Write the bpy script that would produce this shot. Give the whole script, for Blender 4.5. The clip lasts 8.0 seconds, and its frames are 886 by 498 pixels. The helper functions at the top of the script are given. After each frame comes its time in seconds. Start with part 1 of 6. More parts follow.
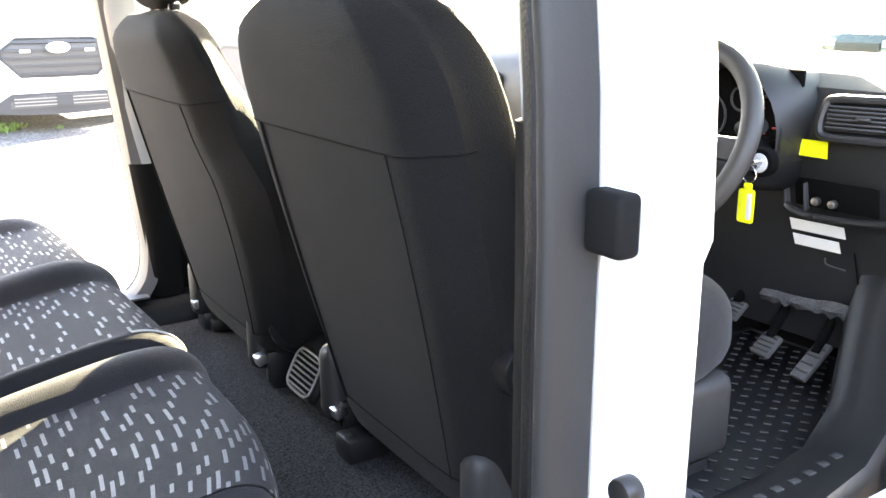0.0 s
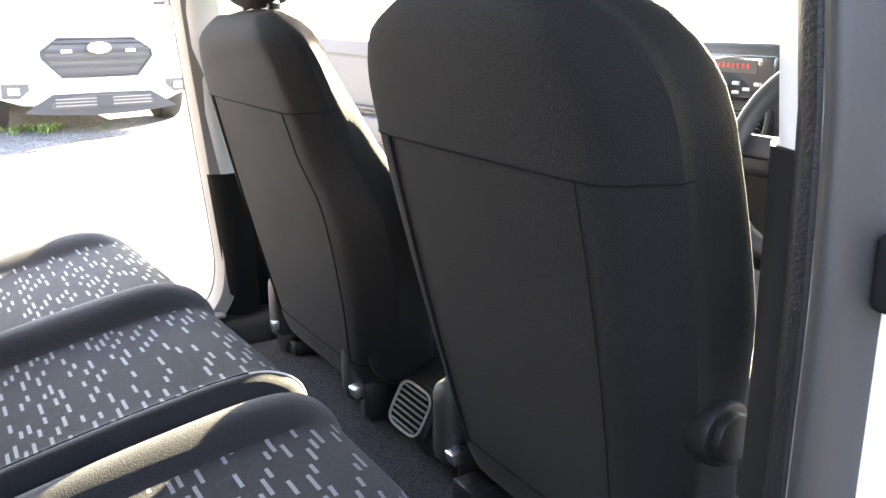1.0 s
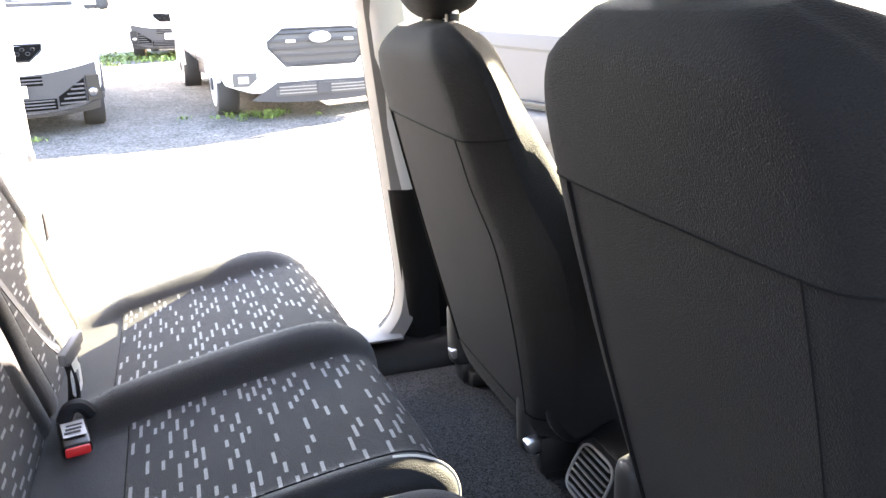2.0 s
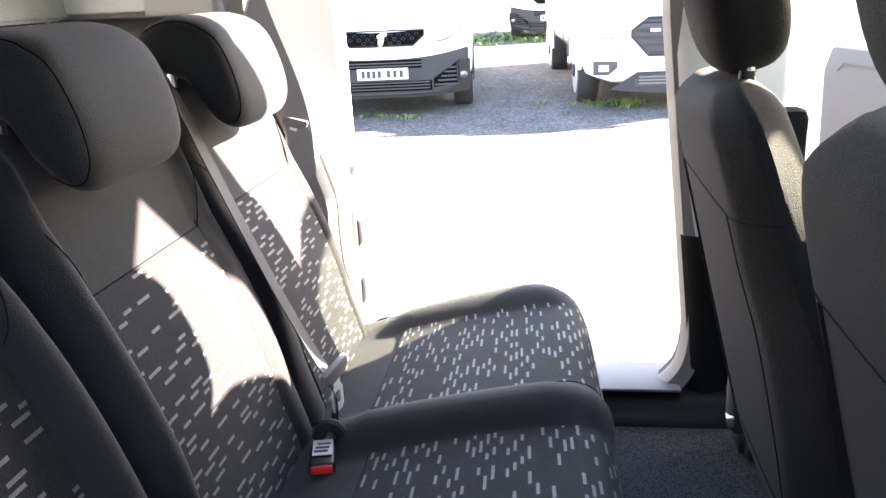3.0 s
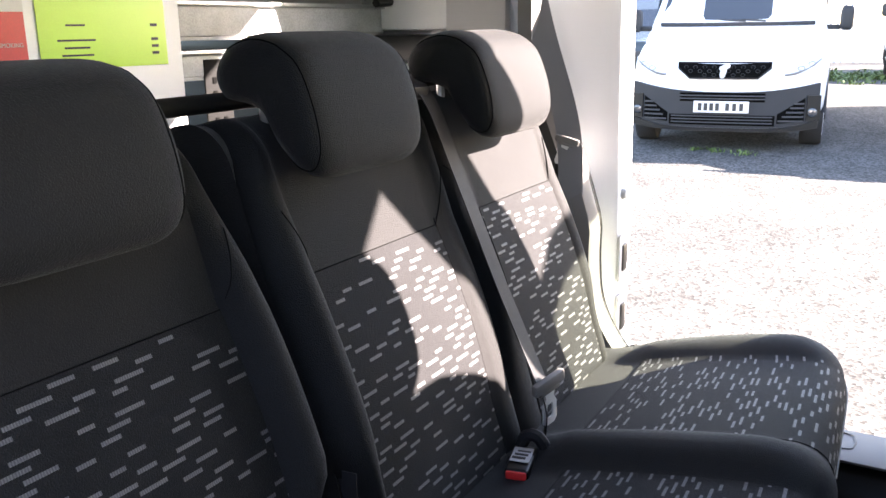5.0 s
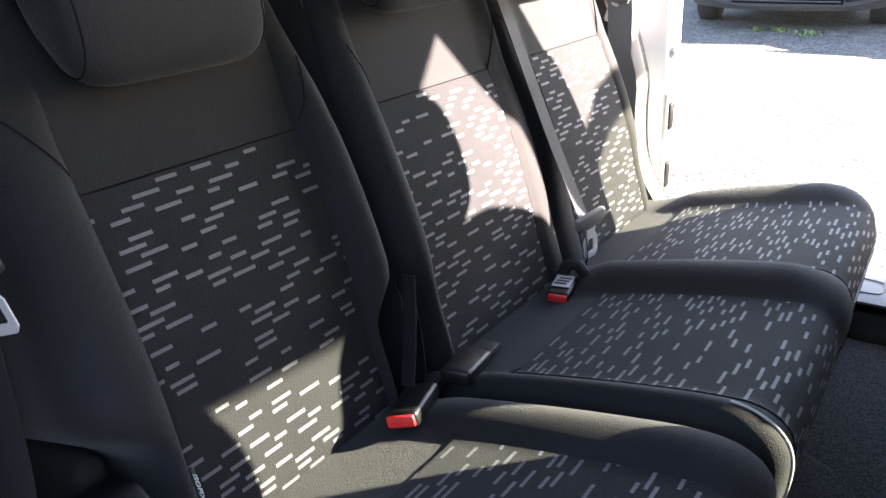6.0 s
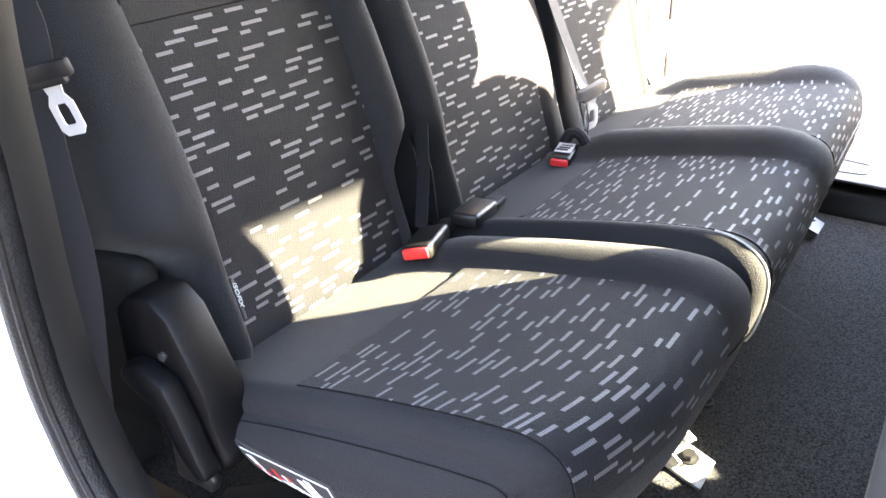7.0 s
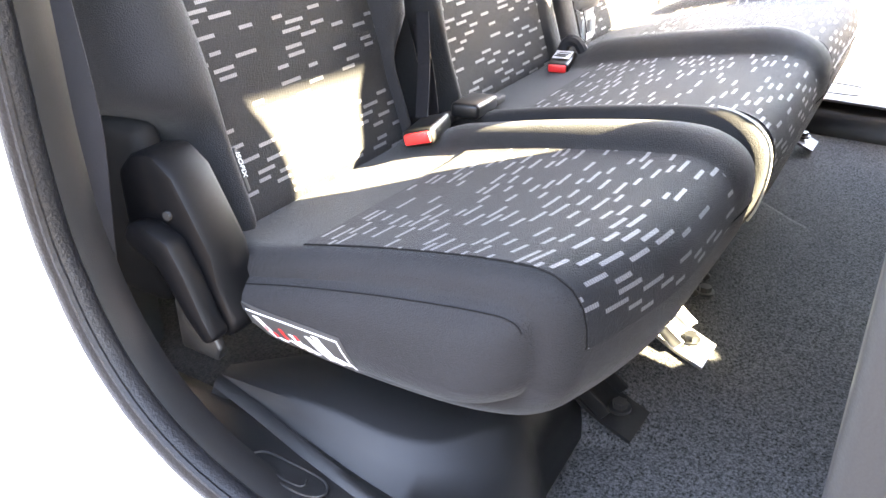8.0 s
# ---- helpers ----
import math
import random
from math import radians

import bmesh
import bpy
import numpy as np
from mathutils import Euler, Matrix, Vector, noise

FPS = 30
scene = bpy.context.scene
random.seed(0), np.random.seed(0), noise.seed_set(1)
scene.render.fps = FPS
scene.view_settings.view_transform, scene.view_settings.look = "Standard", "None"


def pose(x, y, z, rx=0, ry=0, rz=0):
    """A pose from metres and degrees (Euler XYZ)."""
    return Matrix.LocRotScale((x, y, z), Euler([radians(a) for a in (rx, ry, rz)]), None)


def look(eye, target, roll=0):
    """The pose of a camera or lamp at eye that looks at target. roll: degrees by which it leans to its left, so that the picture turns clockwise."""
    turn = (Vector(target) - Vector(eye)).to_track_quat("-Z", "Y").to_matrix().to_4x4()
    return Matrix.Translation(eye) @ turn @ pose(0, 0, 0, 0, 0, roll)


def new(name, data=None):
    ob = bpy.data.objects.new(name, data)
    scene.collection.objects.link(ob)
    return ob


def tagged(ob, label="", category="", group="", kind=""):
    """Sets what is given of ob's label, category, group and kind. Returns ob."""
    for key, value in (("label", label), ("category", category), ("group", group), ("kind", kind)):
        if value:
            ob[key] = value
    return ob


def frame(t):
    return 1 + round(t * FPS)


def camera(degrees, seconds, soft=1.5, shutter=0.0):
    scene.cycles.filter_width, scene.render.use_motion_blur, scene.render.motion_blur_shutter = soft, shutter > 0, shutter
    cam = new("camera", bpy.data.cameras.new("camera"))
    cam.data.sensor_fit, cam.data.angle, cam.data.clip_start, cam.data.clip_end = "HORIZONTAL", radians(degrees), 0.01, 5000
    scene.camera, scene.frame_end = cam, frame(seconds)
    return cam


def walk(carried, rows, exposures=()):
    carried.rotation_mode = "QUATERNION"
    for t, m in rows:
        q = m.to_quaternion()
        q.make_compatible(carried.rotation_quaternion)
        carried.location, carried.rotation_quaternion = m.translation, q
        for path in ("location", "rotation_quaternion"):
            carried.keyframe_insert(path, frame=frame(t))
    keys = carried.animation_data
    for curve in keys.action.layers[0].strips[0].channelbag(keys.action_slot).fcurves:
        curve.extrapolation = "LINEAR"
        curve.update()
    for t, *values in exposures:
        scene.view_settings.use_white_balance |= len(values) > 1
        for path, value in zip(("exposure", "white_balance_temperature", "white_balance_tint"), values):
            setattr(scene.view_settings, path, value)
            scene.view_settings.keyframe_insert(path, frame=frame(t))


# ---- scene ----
from mathutils.bvhtree import BVHTree

cam = camera(54.9, 8.0)
PATH = [
    (0, (1.234, 0.261, 1.26), (-0.387, 1.303, 0.726), -0.4),
    (0.5, (1.115, 0.23, 1.252), (-0.525, 1.242, 0.717), -0.1),
    (1, (1.039, 0.208, 1.259), (-0.613, 1.203, 0.73), -0.1),
    (1.2, (1.012, 0.215, 1.263), (-0.656, 1.176, 0.721), -0.3),
    (2.3, (0.866, 0.368, 1.329), (-1.026, 0.667, 0.752), -2.6),
    (2.5, (0.855, 0.398, 1.353), (-1.053, 0.519, 0.764), -2.8),
    (3, (0.855, 0.454, 1.39), (-1.04, 0.191, 0.807), -2.4),
    (3.5, (0.813, 0.492, 1.393), (-1.014, -0.093, 0.827), -2.6),
    (4, (0.808, 0.539, 1.396), (-0.96, -0.218, 0.848), -2.3),
    (5.5, (0.876, 0.607, 1.354), (-0.73, -0.451, 0.805), -1.2),
    (6, (0.934, 0.646, 1.334), (-0.602, -0.398, 0.592), -1.6),
    (6.5, (0.979, 0.67, 1.318), (-0.527, -0.354, 0.491), -1.5),
    (7, (1.038, 0.698, 1.281), (-0.438, -0.31, 0.384), -1.2),
    (7.5, (1.073, 0.714, 1.238), (-0.386, -0.277, 0.296), -0.9),
    (8, (1.09, 0.706, 1.182), (-0.387, -0.261, 0.241), -0.9),
]
walk(cam, [(t, look(eye, target, roll)) for t, eye, target, roll in PATH], [(0.0, 6.0, 8500, 22), (1.2, 5.85, 8200, 23), (2.5, 5.6, 7800, 23), (3.5, 4.4, 7300, 23), (5.5, 4.2, 7150, 22), (6.5, 5.45, 7700, 22), (8.0, 7.0, 8900, 23)])

# ---- world and light ----
SUN_DIR = Vector((-0.5735, 0.8192, 0.440)).normalized()
world = bpy.data.worlds.new("sky")
scene.world = world
world.use_nodes = True
wn = world.node_tree
sky = wn.nodes.new("ShaderNodeTexSky")
sky.sky_type, sky.sun_disc = "NISHITA", False
sky.sun_elevation = math.asin(SUN_DIR.z)
sky.sun_rotation = math.atan2(SUN_DIR.x, SUN_DIR.y)
sky.air_density, sky.dust_density, sky.ozone_density = 1.0, 0.5, 1.0
wn.links.new(sky.outputs[0], wn.nodes["Background"].inputs[0])
wn.nodes["Background"].inputs[1].default_value = 0.082
sun = new("sun", bpy.data.lights.new("sun", "SUN"))
sun.data.energy, sun.data.angle, sun.data.color = 5.0, radians(0.6), (1.0, 0.95, 0.88)
sun.matrix_world = look((0, 0, 20), Vector((0, 0, 20)) - SUN_DIR)


# ---- materials ----
def material(name, color, rough=0.6, metal=0.0, spread=0.15, scale=40.0, bump=0.1, fine=400.0, sheen=0.0, coat=0.0, spec=0.5):
    """A surface with grain at two scales, wear in the roughness and fine relief."""
    m = bpy.data.materials.new(name)
    m.use_nodes = True
    nt = m.node_tree
    b = nt.nodes["Principled BSDF"]
    tc = nt.nodes.new("ShaderNodeTexCoord")
    n1 = nt.nodes.new("ShaderNodeTexNoise")
    n1.inputs["Scale"].default_value, n1.inputs["Detail"].default_value = scale * 0.12, 5
    n2 = nt.nodes.new("ShaderNodeTexNoise")
    n2.inputs["Scale"].default_value, n2.inputs["Detail"].default_value = fine, 3
    for n in (n1, n2):
        nt.links.new(tc.outputs["Object"], n.inputs["Vector"])
    add = nt.nodes.new("ShaderNodeMath")
    add.operation = "ADD"
    nt.links.new(n1.outputs[0], add.inputs[0])
    nt.links.new(n2.outputs[0], add.inputs[1])
    mr = nt.nodes.new("ShaderNodeMapRange")
    mr.inputs["From Min"].default_value, mr.inputs["From Max"].default_value = 0.6, 1.4
    mr.inputs["To Min"].default_value, mr.inputs["To Max"].default_value = 1 - spread, 1 + spread
    nt.links.new(add.outputs[0], mr.inputs["Value"])
    mul = nt.nodes.new("ShaderNodeVectorMath")
    mul.operation = "SCALE"
    mul.inputs[0].default_value = color
    nt.links.new(mr.outputs[0], mul.inputs["Scale"])
    nt.links.new(mul.outputs[0], b.inputs["Base Color"])
    rr = nt.nodes.new("ShaderNodeMapRange")
    rr.inputs["To Min"].default_value, rr.inputs["To Max"].default_value = max(rough - 0.12, 0.03), min(rough + 0.12, 1)
    nt.links.new(n1.outputs[0], rr.inputs["Value"])
    nt.links.new(rr.outputs[0], b.inputs["Roughness"])
    b.inputs["Metallic"].default_value = metal
    b.inputs["Specular IOR Level"].default_value = spec
    b.inputs["Sheen Weight"].default_value = sheen
    b.inputs["Sheen Roughness"].default_value = 0.35
    b.inputs["Coat Weight"].default_value = coat
    b.inputs["Coat Roughness"].default_value = 0.05
    if bump:
        bp = nt.nodes.new("ShaderNodeBump")
        bp.inputs["Strength"].default_value, bp.inputs["Distance"].default_value = bump, 0.002
        nt.links.new(n2.outputs[0], bp.inputs["Height"])
        nt.links.new(bp.outputs[0], b.inputs["Normal"])
    return m


def glass(name, gloss=0.06, tint=(0.845, 0.875, 0.86)):
    """A thin clear pane: light passes straight through, with a faint mirror reflection."""
    m = bpy.data.materials.new(name)
    m.use_nodes = True
    nt = m.node_tree
    nt.nodes.remove(nt.nodes["Principled BSDF"])
    mix, clear, shine = nt.nodes.new("ShaderNodeMixShader"), nt.nodes.new("ShaderNodeBsdfTransparent"), nt.nodes.new("ShaderNodeBsdfGlossy")
    clear.inputs["Color"].default_value = (*tint, 1)
    shine.inputs["Roughness"].default_value = 0.02
    mix.inputs[0].default_value = gloss
    nt.links.new(clear.outputs[0], mix.inputs[1])
    nt.links.new(shine.outputs[0], mix.inputs[2])
    nt.links.new(mix.outputs[0], nt.nodes["Material Output"].inputs["Surface"])
    return m


def math_node(nt, op, a, b=None, c=None):
    n = nt.nodes.new("ShaderNodeMath")
    n.operation = op
    for i, v in enumerate((a, b, c)):
        if v is None:
            continue
        if isinstance(v, (int, float)):
            n.inputs[i].default_value = v
        else:
            nt.links.new(v, n.inputs[i])
    return n.outputs[0]


def dashed_fabric(name, base, thread):
    """Woven cloth with rows of short pale dashes running across the seat; UVs are metres."""
    m = material(name, base, 0.72, spread=0.35, scale=60, bump=0.6, fine=750, sheen=0.07, spec=0.12)
    nt = m.node_tree
    b = nt.nodes["Principled BSDF"]
    uv = nt.nodes.new("ShaderNodeUVMap")
    uv.uv_map = "UVMap"
    sx = nt.nodes.new("ShaderNodeSeparateXYZ")
    nt.links.new(uv.outputs[0], sx.inputs[0])
    u, v = sx.outputs[0], sx.outputs[1]
    rowf = math_node(nt, "DIVIDE", v, 0.0084)
    row = math_node(nt, "FLOOR", rowf)
    fv = math_node(nt, "SUBTRACT", rowf, row)
    w1 = nt.nodes.new("ShaderNodeTexWhiteNoise")
    w1.noise_dimensions = "1D"
    nt.links.new(row, w1.inputs["W"])
    colf = math_node(nt, "ADD", math_node(nt, "DIVIDE", u, 0.052), math_node(nt, "ADD", math_node(nt, "MULTIPLY", row, 0.382), math_node(nt, "MULTIPLY", w1.outputs[0], 0.22)))
    col = math_node(nt, "FLOOR", colf)
    fu = math_node(nt, "SUBTRACT", colf, col)
    cv = nt.nodes.new("ShaderNodeCombineXYZ")
    nt.links.new(row, cv.inputs[0])
    nt.links.new(col, cv.inputs[1])
    w2 = nt.nodes.new("ShaderNodeTexWhiteNoise")
    w2.noise_dimensions = "2D"
    nt.links.new(cv.outputs[0], w2.inputs["Vector"])
    sep = nt.nodes.new("ShaderNodeSeparateColor")
    nt.links.new(w2.outputs["Color"], sep.inputs[0])
    length = math_node(nt, "ADD", math_node(nt, "MULTIPLY", sep.outputs[0], 0.30), 0.28)
    start = math_node(nt, "MULTIPLY", sep.outputs[1], 0.30)
    inu = math_node(nt, "MULTIPLY", math_node(nt, "GREATER_THAN", fu, start), math_node(nt, "LESS_THAN", fu, math_node(nt, "ADD", start, length)))
    inv = math_node(nt, "MULTIPLY", math_node(nt, "GREATER_THAN", fv, 0.24), math_node(nt, "LESS_THAN", fv, 0.70))
    on = math_node(nt, "LESS_THAN", sep.outputs[2], 0.66)
    mask = math_node(nt, "MULTIPLY", math_node(nt, "MULTIPLY", inu, inv), on)
    weave = math_node(nt, "ADD", math_node(nt, "MULTIPLY", math_node(nt, "SINE", math_node(nt, "MULTIPLY", u, 2600.0)), 0.22), 0.78)
    mask = math_node(nt, "MULTIPLY", mask, weave)
    old = b.inputs["Base Color"].links[0].from_socket
    mix = nt.nodes.new("ShaderNodeMix")
    mix.data_type = "RGBA"
    nt.links.new(mask, mix.inputs["Factor"])
    nt.links.new(old, mix.inputs["A"])
    mix.inputs["B"].default_value = (*thread, 1)
    nt.links.new(mix.outputs["Result"], b.inputs["Base Color"])
    # the pale threads are smooth filament, glossier than the felted ground
    for key, plain, thread_value in (("Specular IOR Level", 0.12, 0.50), ("Roughness", 0.74, 0.45)):
        mr = nt.nodes.new("ShaderNodeMapRange")
        mr.inputs["To Min"].default_value, mr.inputs["To Max"].default_value = plain, thread_value
        nt.links.new(mask, mr.inputs["Value"])
        nt.links.new(mr.outputs[0], b.inputs[key])
    return m


M = {
    "fabric": material("plain_seat_cloth", (0.0122, 0.0122, 0.0130), 0.72, spread=0.30, scale=70, bump=0.6, fine=750, sheen=0.10, spec=0.14),
    "pattern": dashed_fabric("dashed_seat_cloth", (0.0112, 0.0113, 0.0125), (0.100, 0.100, 0.106)),
    "seam": material("seam_thread", (0.006, 0.006, 0.006), 0.95, spec=0.05),
    "piping": material("pale_piping", (0.42, 0.41, 0.37), 0.8),
    "carpet": material("carpet", (0.045, 0.045, 0.047), 0.98, spread=0.95, scale=120, bump=0.8, fine=420, sheen=0.1, spec=0.1),
    "plastic": material("black_plastic", (0.007, 0.007, 0.0075), 0.42, spread=0.1, scale=30, bump=0.12, fine=900, spec=0.25),
    "back_cloth": material("front_seat_cloth", (0.0080, 0.0076, 0.0074), 0.85, spread=0.35, scale=70, bump=0.8, fine=600, sheen=0.03, spec=0.12),
    "worn_pad": material("worn_grey_rubber", (0.075, 0.073, 0.072), 0.8, spread=0.3, scale=60, bump=0.3, spec=0.2),
    "grey_rubber": material("grey_lip_rubber", (0.018, 0.0178, 0.018), 0.55, spread=0.2, scale=30, bump=0.1, fine=600, spec=0.3),
    "cover": material("hinge_cover_plastic", (0.003, 0.003, 0.0034), 0.40, spread=0.2, scale=30, bump=0.2, fine=1500, spec=0.14),
    "sill": material("sill_plastic", (0.0060, 0.0060, 0.0064), 0.38, spread=0.3, scale=30, bump=0.25, fine=1500, spec=0.30),
    "trim": material("dark_grey_trim", (0.015, 0.015, 0.015), 0.6, spread=0.1, bump=0.12, fine=900),
    "headliner": material("grey_headlining", (0.24, 0.24, 0.238), 0.9, spread=0.1, bump=0.3, fine=500),
    "pale_trim": material("pale_grey_trim", (0.50, 0.50, 0.49), 0.6, spread=0.06, bump=0.08, fine=900),
    "grey_trim": material("mid_grey_trim", (0.13, 0.125, 0.12), 0.6, spread=0.06, bump=0.08, fine=900),
    "rubber": material("seal_rubber", (0.007, 0.0072, 0.0082), 0.42, spread=0.3, bump=0.5, fine=350, spec=0.16),
    "white": material("white_paint", (0.80, 0.80, 0.80), 0.3, spread=0.02, bump=0.0, coat=0.6),
    "bumper": material("grey_bumper_plastic", (0.026, 0.027, 0.029), 0.65, spread=0.15, bump=0.1, spec=0.3),
    "tyre": material("tyre_rubber", (0.02, 0.02, 0.02), 0.85),
    "steel": material("bright_steel", (0.62, 0.62, 0.62), 0.3, metal=1.0, spread=0.1),
    "bright": material("plated_steel", (0.36, 0.36, 0.36), 0.45, metal=0.4, spread=0.1, bump=0.0),
    "grey_steel": material("grey_painted_steel", (0.42, 0.425, 0.43), 0.45, spread=0.3, scale=200, bump=0.15),
    "white_panel": material("white_laminate", (0.72, 0.73, 0.72), 0.4, spread=0.03, bump=0.0),
    "black_metal": material("black_painted_metal", (0.009, 0.009, 0.009), 0.4, bump=0.05),
    "dash": material("soft_black_plastic", (0.012, 0.012, 0.0125), 0.50, spread=0.1, scale=30, bump=0.3, fine=700, spec=0.40),
    "pillar": material("matt_black_plastic", (0.006, 0.006, 0.006), 0.75, spread=0.1, bump=0.15, fine=900, spec=0.10),
    "buckle": material("glossy_black_plastic", (0.006, 0.006, 0.0062), 0.38, spread=0.1, bump=0.05, spec=0.30),
    "red": material("red_plastic", (0.55, 0.02, 0.02), 0.4, bump=0.0),
    "yellow": material("yellow_label", (0.75, 0.78, 0.02), 0.5, spread=0.04, bump=0.0),
    "label": material("white_label", (0.62, 0.62, 0.60), 0.5, spread=0.03, bump=0.0),
    "ink": material("dark_ink", (0.03, 0.03, 0.03), 0.6, bump=0.0),
    "green": material("green_sticker", (0.42, 0.72, 0.05), 0.35, spread=0.04, bump=0.0),
    "webbing": material("belt_webbing", (0.009, 0.009, 0.011), 0.6, spread=0.1, bump=0.4, fine=1500, spec=0.2),
    # pale copy of the black belt webbing, with sunlight put into its colour
    "pale_webbing": material("sun_paled_webbing", (0.16, 0.16, 0.165), 0.6, spread=0.1, bump=0.4, fine=1500, spec=0.2),
    # flat plates in this black stand in for the shade inside openings
    "void": material("black_hollow", (0.004, 0.004, 0.004), 0.95, spread=0.1, bump=0.0, spec=0.02),
    "louvre": material("grey_louvre_plastic", (0.032, 0.033, 0.036), 0.6, spread=0.1, bump=0.05, spec=0.4),
    "lamp": material("clear_lamp", (0.50, 0.53, 0.56), 0.12, spread=0.1, bump=0.0, coat=1.0),
    "dark_glass": material("dark_glass", (0.03, 0.035, 0.04), 0.06, spread=0.05, bump=0.0, coat=1.0),
    "dark_paint": material("dark_car_paint", (0.03, 0.04, 0.04), 0.25, bump=0.0, coat=0.8),
    "silver": material("silver_plastic", (0.45, 0.45, 0.46), 0.35, spread=0.05, bump=0.0),
    "badge": material("blue_badge", (0.16, 0.22, 0.36), 0.25, bump=0.0),
    "screen_red": material("red_display", (0.35, 0.02, 0.02), 0.3, bump=0.0),
    "grass": material("grass_blades", (0.07, 0.115, 0.025), 0.7, spread=0.4, bump=0.0),
    "fence": material("galvanised_fence", (0.42, 0.46, 0.5), 0.5, metal=0.3, spread=0.1, bump=0.0),
    "timber": material("light_block_boards", (0.034, 0.032, 0.030), 0.95, spread=0.3, bump=0.3, spec=0.02),
    "carpet_pale": material("frayed_felt", (0.055, 0.055, 0.056), 0.98, spread=0.6, scale=200, bump=0.8, fine=300, spec=0.1),
    "pane": glass("clear_glass"),
    "screen_glass": glass("windscreen_glass", 0.05, (0.70, 0.745, 0.69)),
    "tinted": glass("tinted_glass", 0.05, (0.70, 0.74, 0.68)),
    "door_grey": material("grey_door_plastic", (0.045, 0.045, 0.048), 0.6, spread=0.08, bump=0.15, fine=700),
}


def gravel_material():
    m = material("gravel", (0.080, 0.0795, 0.0755), 0.95, spread=0.35, scale=30, bump=0.0, fine=60, spec=0.08)
    nt = m.node_tree
    b = nt.nodes["Principled BSDF"]
    tc = nt.nodes.new("ShaderNodeTexCoord")
    vo = nt.nodes.new("ShaderNodeTexVoronoi")
    vo.inputs["Scale"].default_value = 58.0
    nt.links.new(tc.outputs["Object"], vo.inputs["Vector"])
    mr = nt.nodes.new("ShaderNodeMapRange")
    mr.inputs["To Min"].default_value, mr.inputs["To Max"].default_value = 0.42, 1.45
    sp = nt.nodes.new("ShaderNodeSeparateColor")
    nt.links.new(vo.outputs["Color"], sp.inputs[0])
    nt.links.new(sp.outputs[0], mr.inputs["Value"])
    old = b.inputs["Base Color"].links[0].from_socket
    mul = nt.nodes.new("ShaderNodeVectorMath")
    mul.operation = "SCALE"
    nt.links.new(old, mul.inputs[0])
    # packed tracks and damp patches some metres wide, and loose drifts of stone
    patch = []
    for sc, lo, hi in ((0.45, 0.86, 1.12), (3.5, 0.93, 1.07)):
        n = nt.nodes.new("ShaderNodeTexNoise")
        n.inputs["Scale"].default_value, n.inputs["Detail"].default_value, n.inputs["Roughness"].default_value = sc, 6, 0.65
        nt.links.new(tc.outputs["Object"], n.inputs["Vector"])
        k = nt.nodes.new("ShaderNodeMapRange")
        k.inputs["From Min"].default_value, k.inputs["From Max"].default_value = 0.32, 0.68
        k.inputs["To Min"].default_value, k.inputs["To Max"].default_value = lo, hi
        nt.links.new(n.outputs[0], k.inputs["Value"])
        patch.append(k.outputs[0])
    nt.links.new(math_node(nt, "MULTIPLY", math_node(nt, "MULTIPLY", patch[0], patch[1]), mr.outputs[0]), mul.inputs["Scale"])
    nt.links.new(mul.outputs[0], b.inputs["Base Color"])
    bp = nt.nodes.new("ShaderNodeBump")
    bp.inputs["Strength"].default_value, bp.inputs["Distance"].default_value = 0.6, 0.005
    nt.links.new(vo.outputs["Distance"], bp.inputs["Height"])
    nt.links.new(bp.outputs[0], b.inputs["Normal"])
    return m


M["gravel"] = gravel_material()


def carpet_material():
    """Needle-felt carpet: dark fibres flecked with paler ones."""
    m = material("carpet", (0.0205, 0.0205, 0.0208), 0.98, spread=0.25, scale=60, bump=0.0, spec=0.1)
    nt = m.node_tree
    b = nt.nodes["Principled BSDF"]
    tc = nt.nodes.new("ShaderNodeTexCoord")
    n1 = nt.nodes.new("ShaderNodeTexNoise")
    n1.inputs["Scale"].default_value, n1.inputs["Detail"].default_value, n1.inputs["Roughness"].default_value = 330.0, 4, 0.8
    nt.links.new(tc.outputs["Object"], n1.inputs["Vector"])
    mr = nt.nodes.new("ShaderNodeMapRange")
    mr.inputs["From Min"].default_value, mr.inputs["From Max"].default_value = 0.36, 0.66
    mr.inputs["To Min"].default_value, mr.inputs["To Max"].default_value = 0.02, 3.4
    nt.links.new(n1.outputs[0], mr.inputs["Value"])
    mul = nt.nodes.new("ShaderNodeVectorMath")
    mul.operation = "SCALE"
    nt.links.new(b.inputs["Base Color"].links[0].from_socket, mul.inputs[0])
    nt.links.new(mr.outputs[0], mul.inputs["Scale"])
    nt.links.new(mul.outputs[0], b.inputs["Base Color"])
    bp = nt.nodes.new("ShaderNodeBump")
    bp.inputs["Strength"].default_value, bp.inputs["Distance"].default_value = 0.6, 0.003
    nt.links.new(n1.outputs[0], bp.inputs["Height"])
    nt.links.new(bp.outputs[0], b.inputs["Normal"])
    return m


M["carpet"] = carpet_material()


# ---- mesh helpers ----
def mesh_object(name, bm, mat, smooth=True):
    me = bpy.data.meshes.new(name)
    bmesh.ops.recalc_face_normals(bm, faces=bm.faces)
    bm.to_mesh(me)
    bm.free()
    for k in (mat if isinstance(mat, (list, tuple)) else [mat]):
        me.materials.append(M[k] if isinstance(k, str) else k)
    if smooth:
        me.polygons.foreach_set("use_smooth", [True] * len(me.polygons))
        me.set_sharp_from_angle(angle=radians(42))
    return new(name, me)


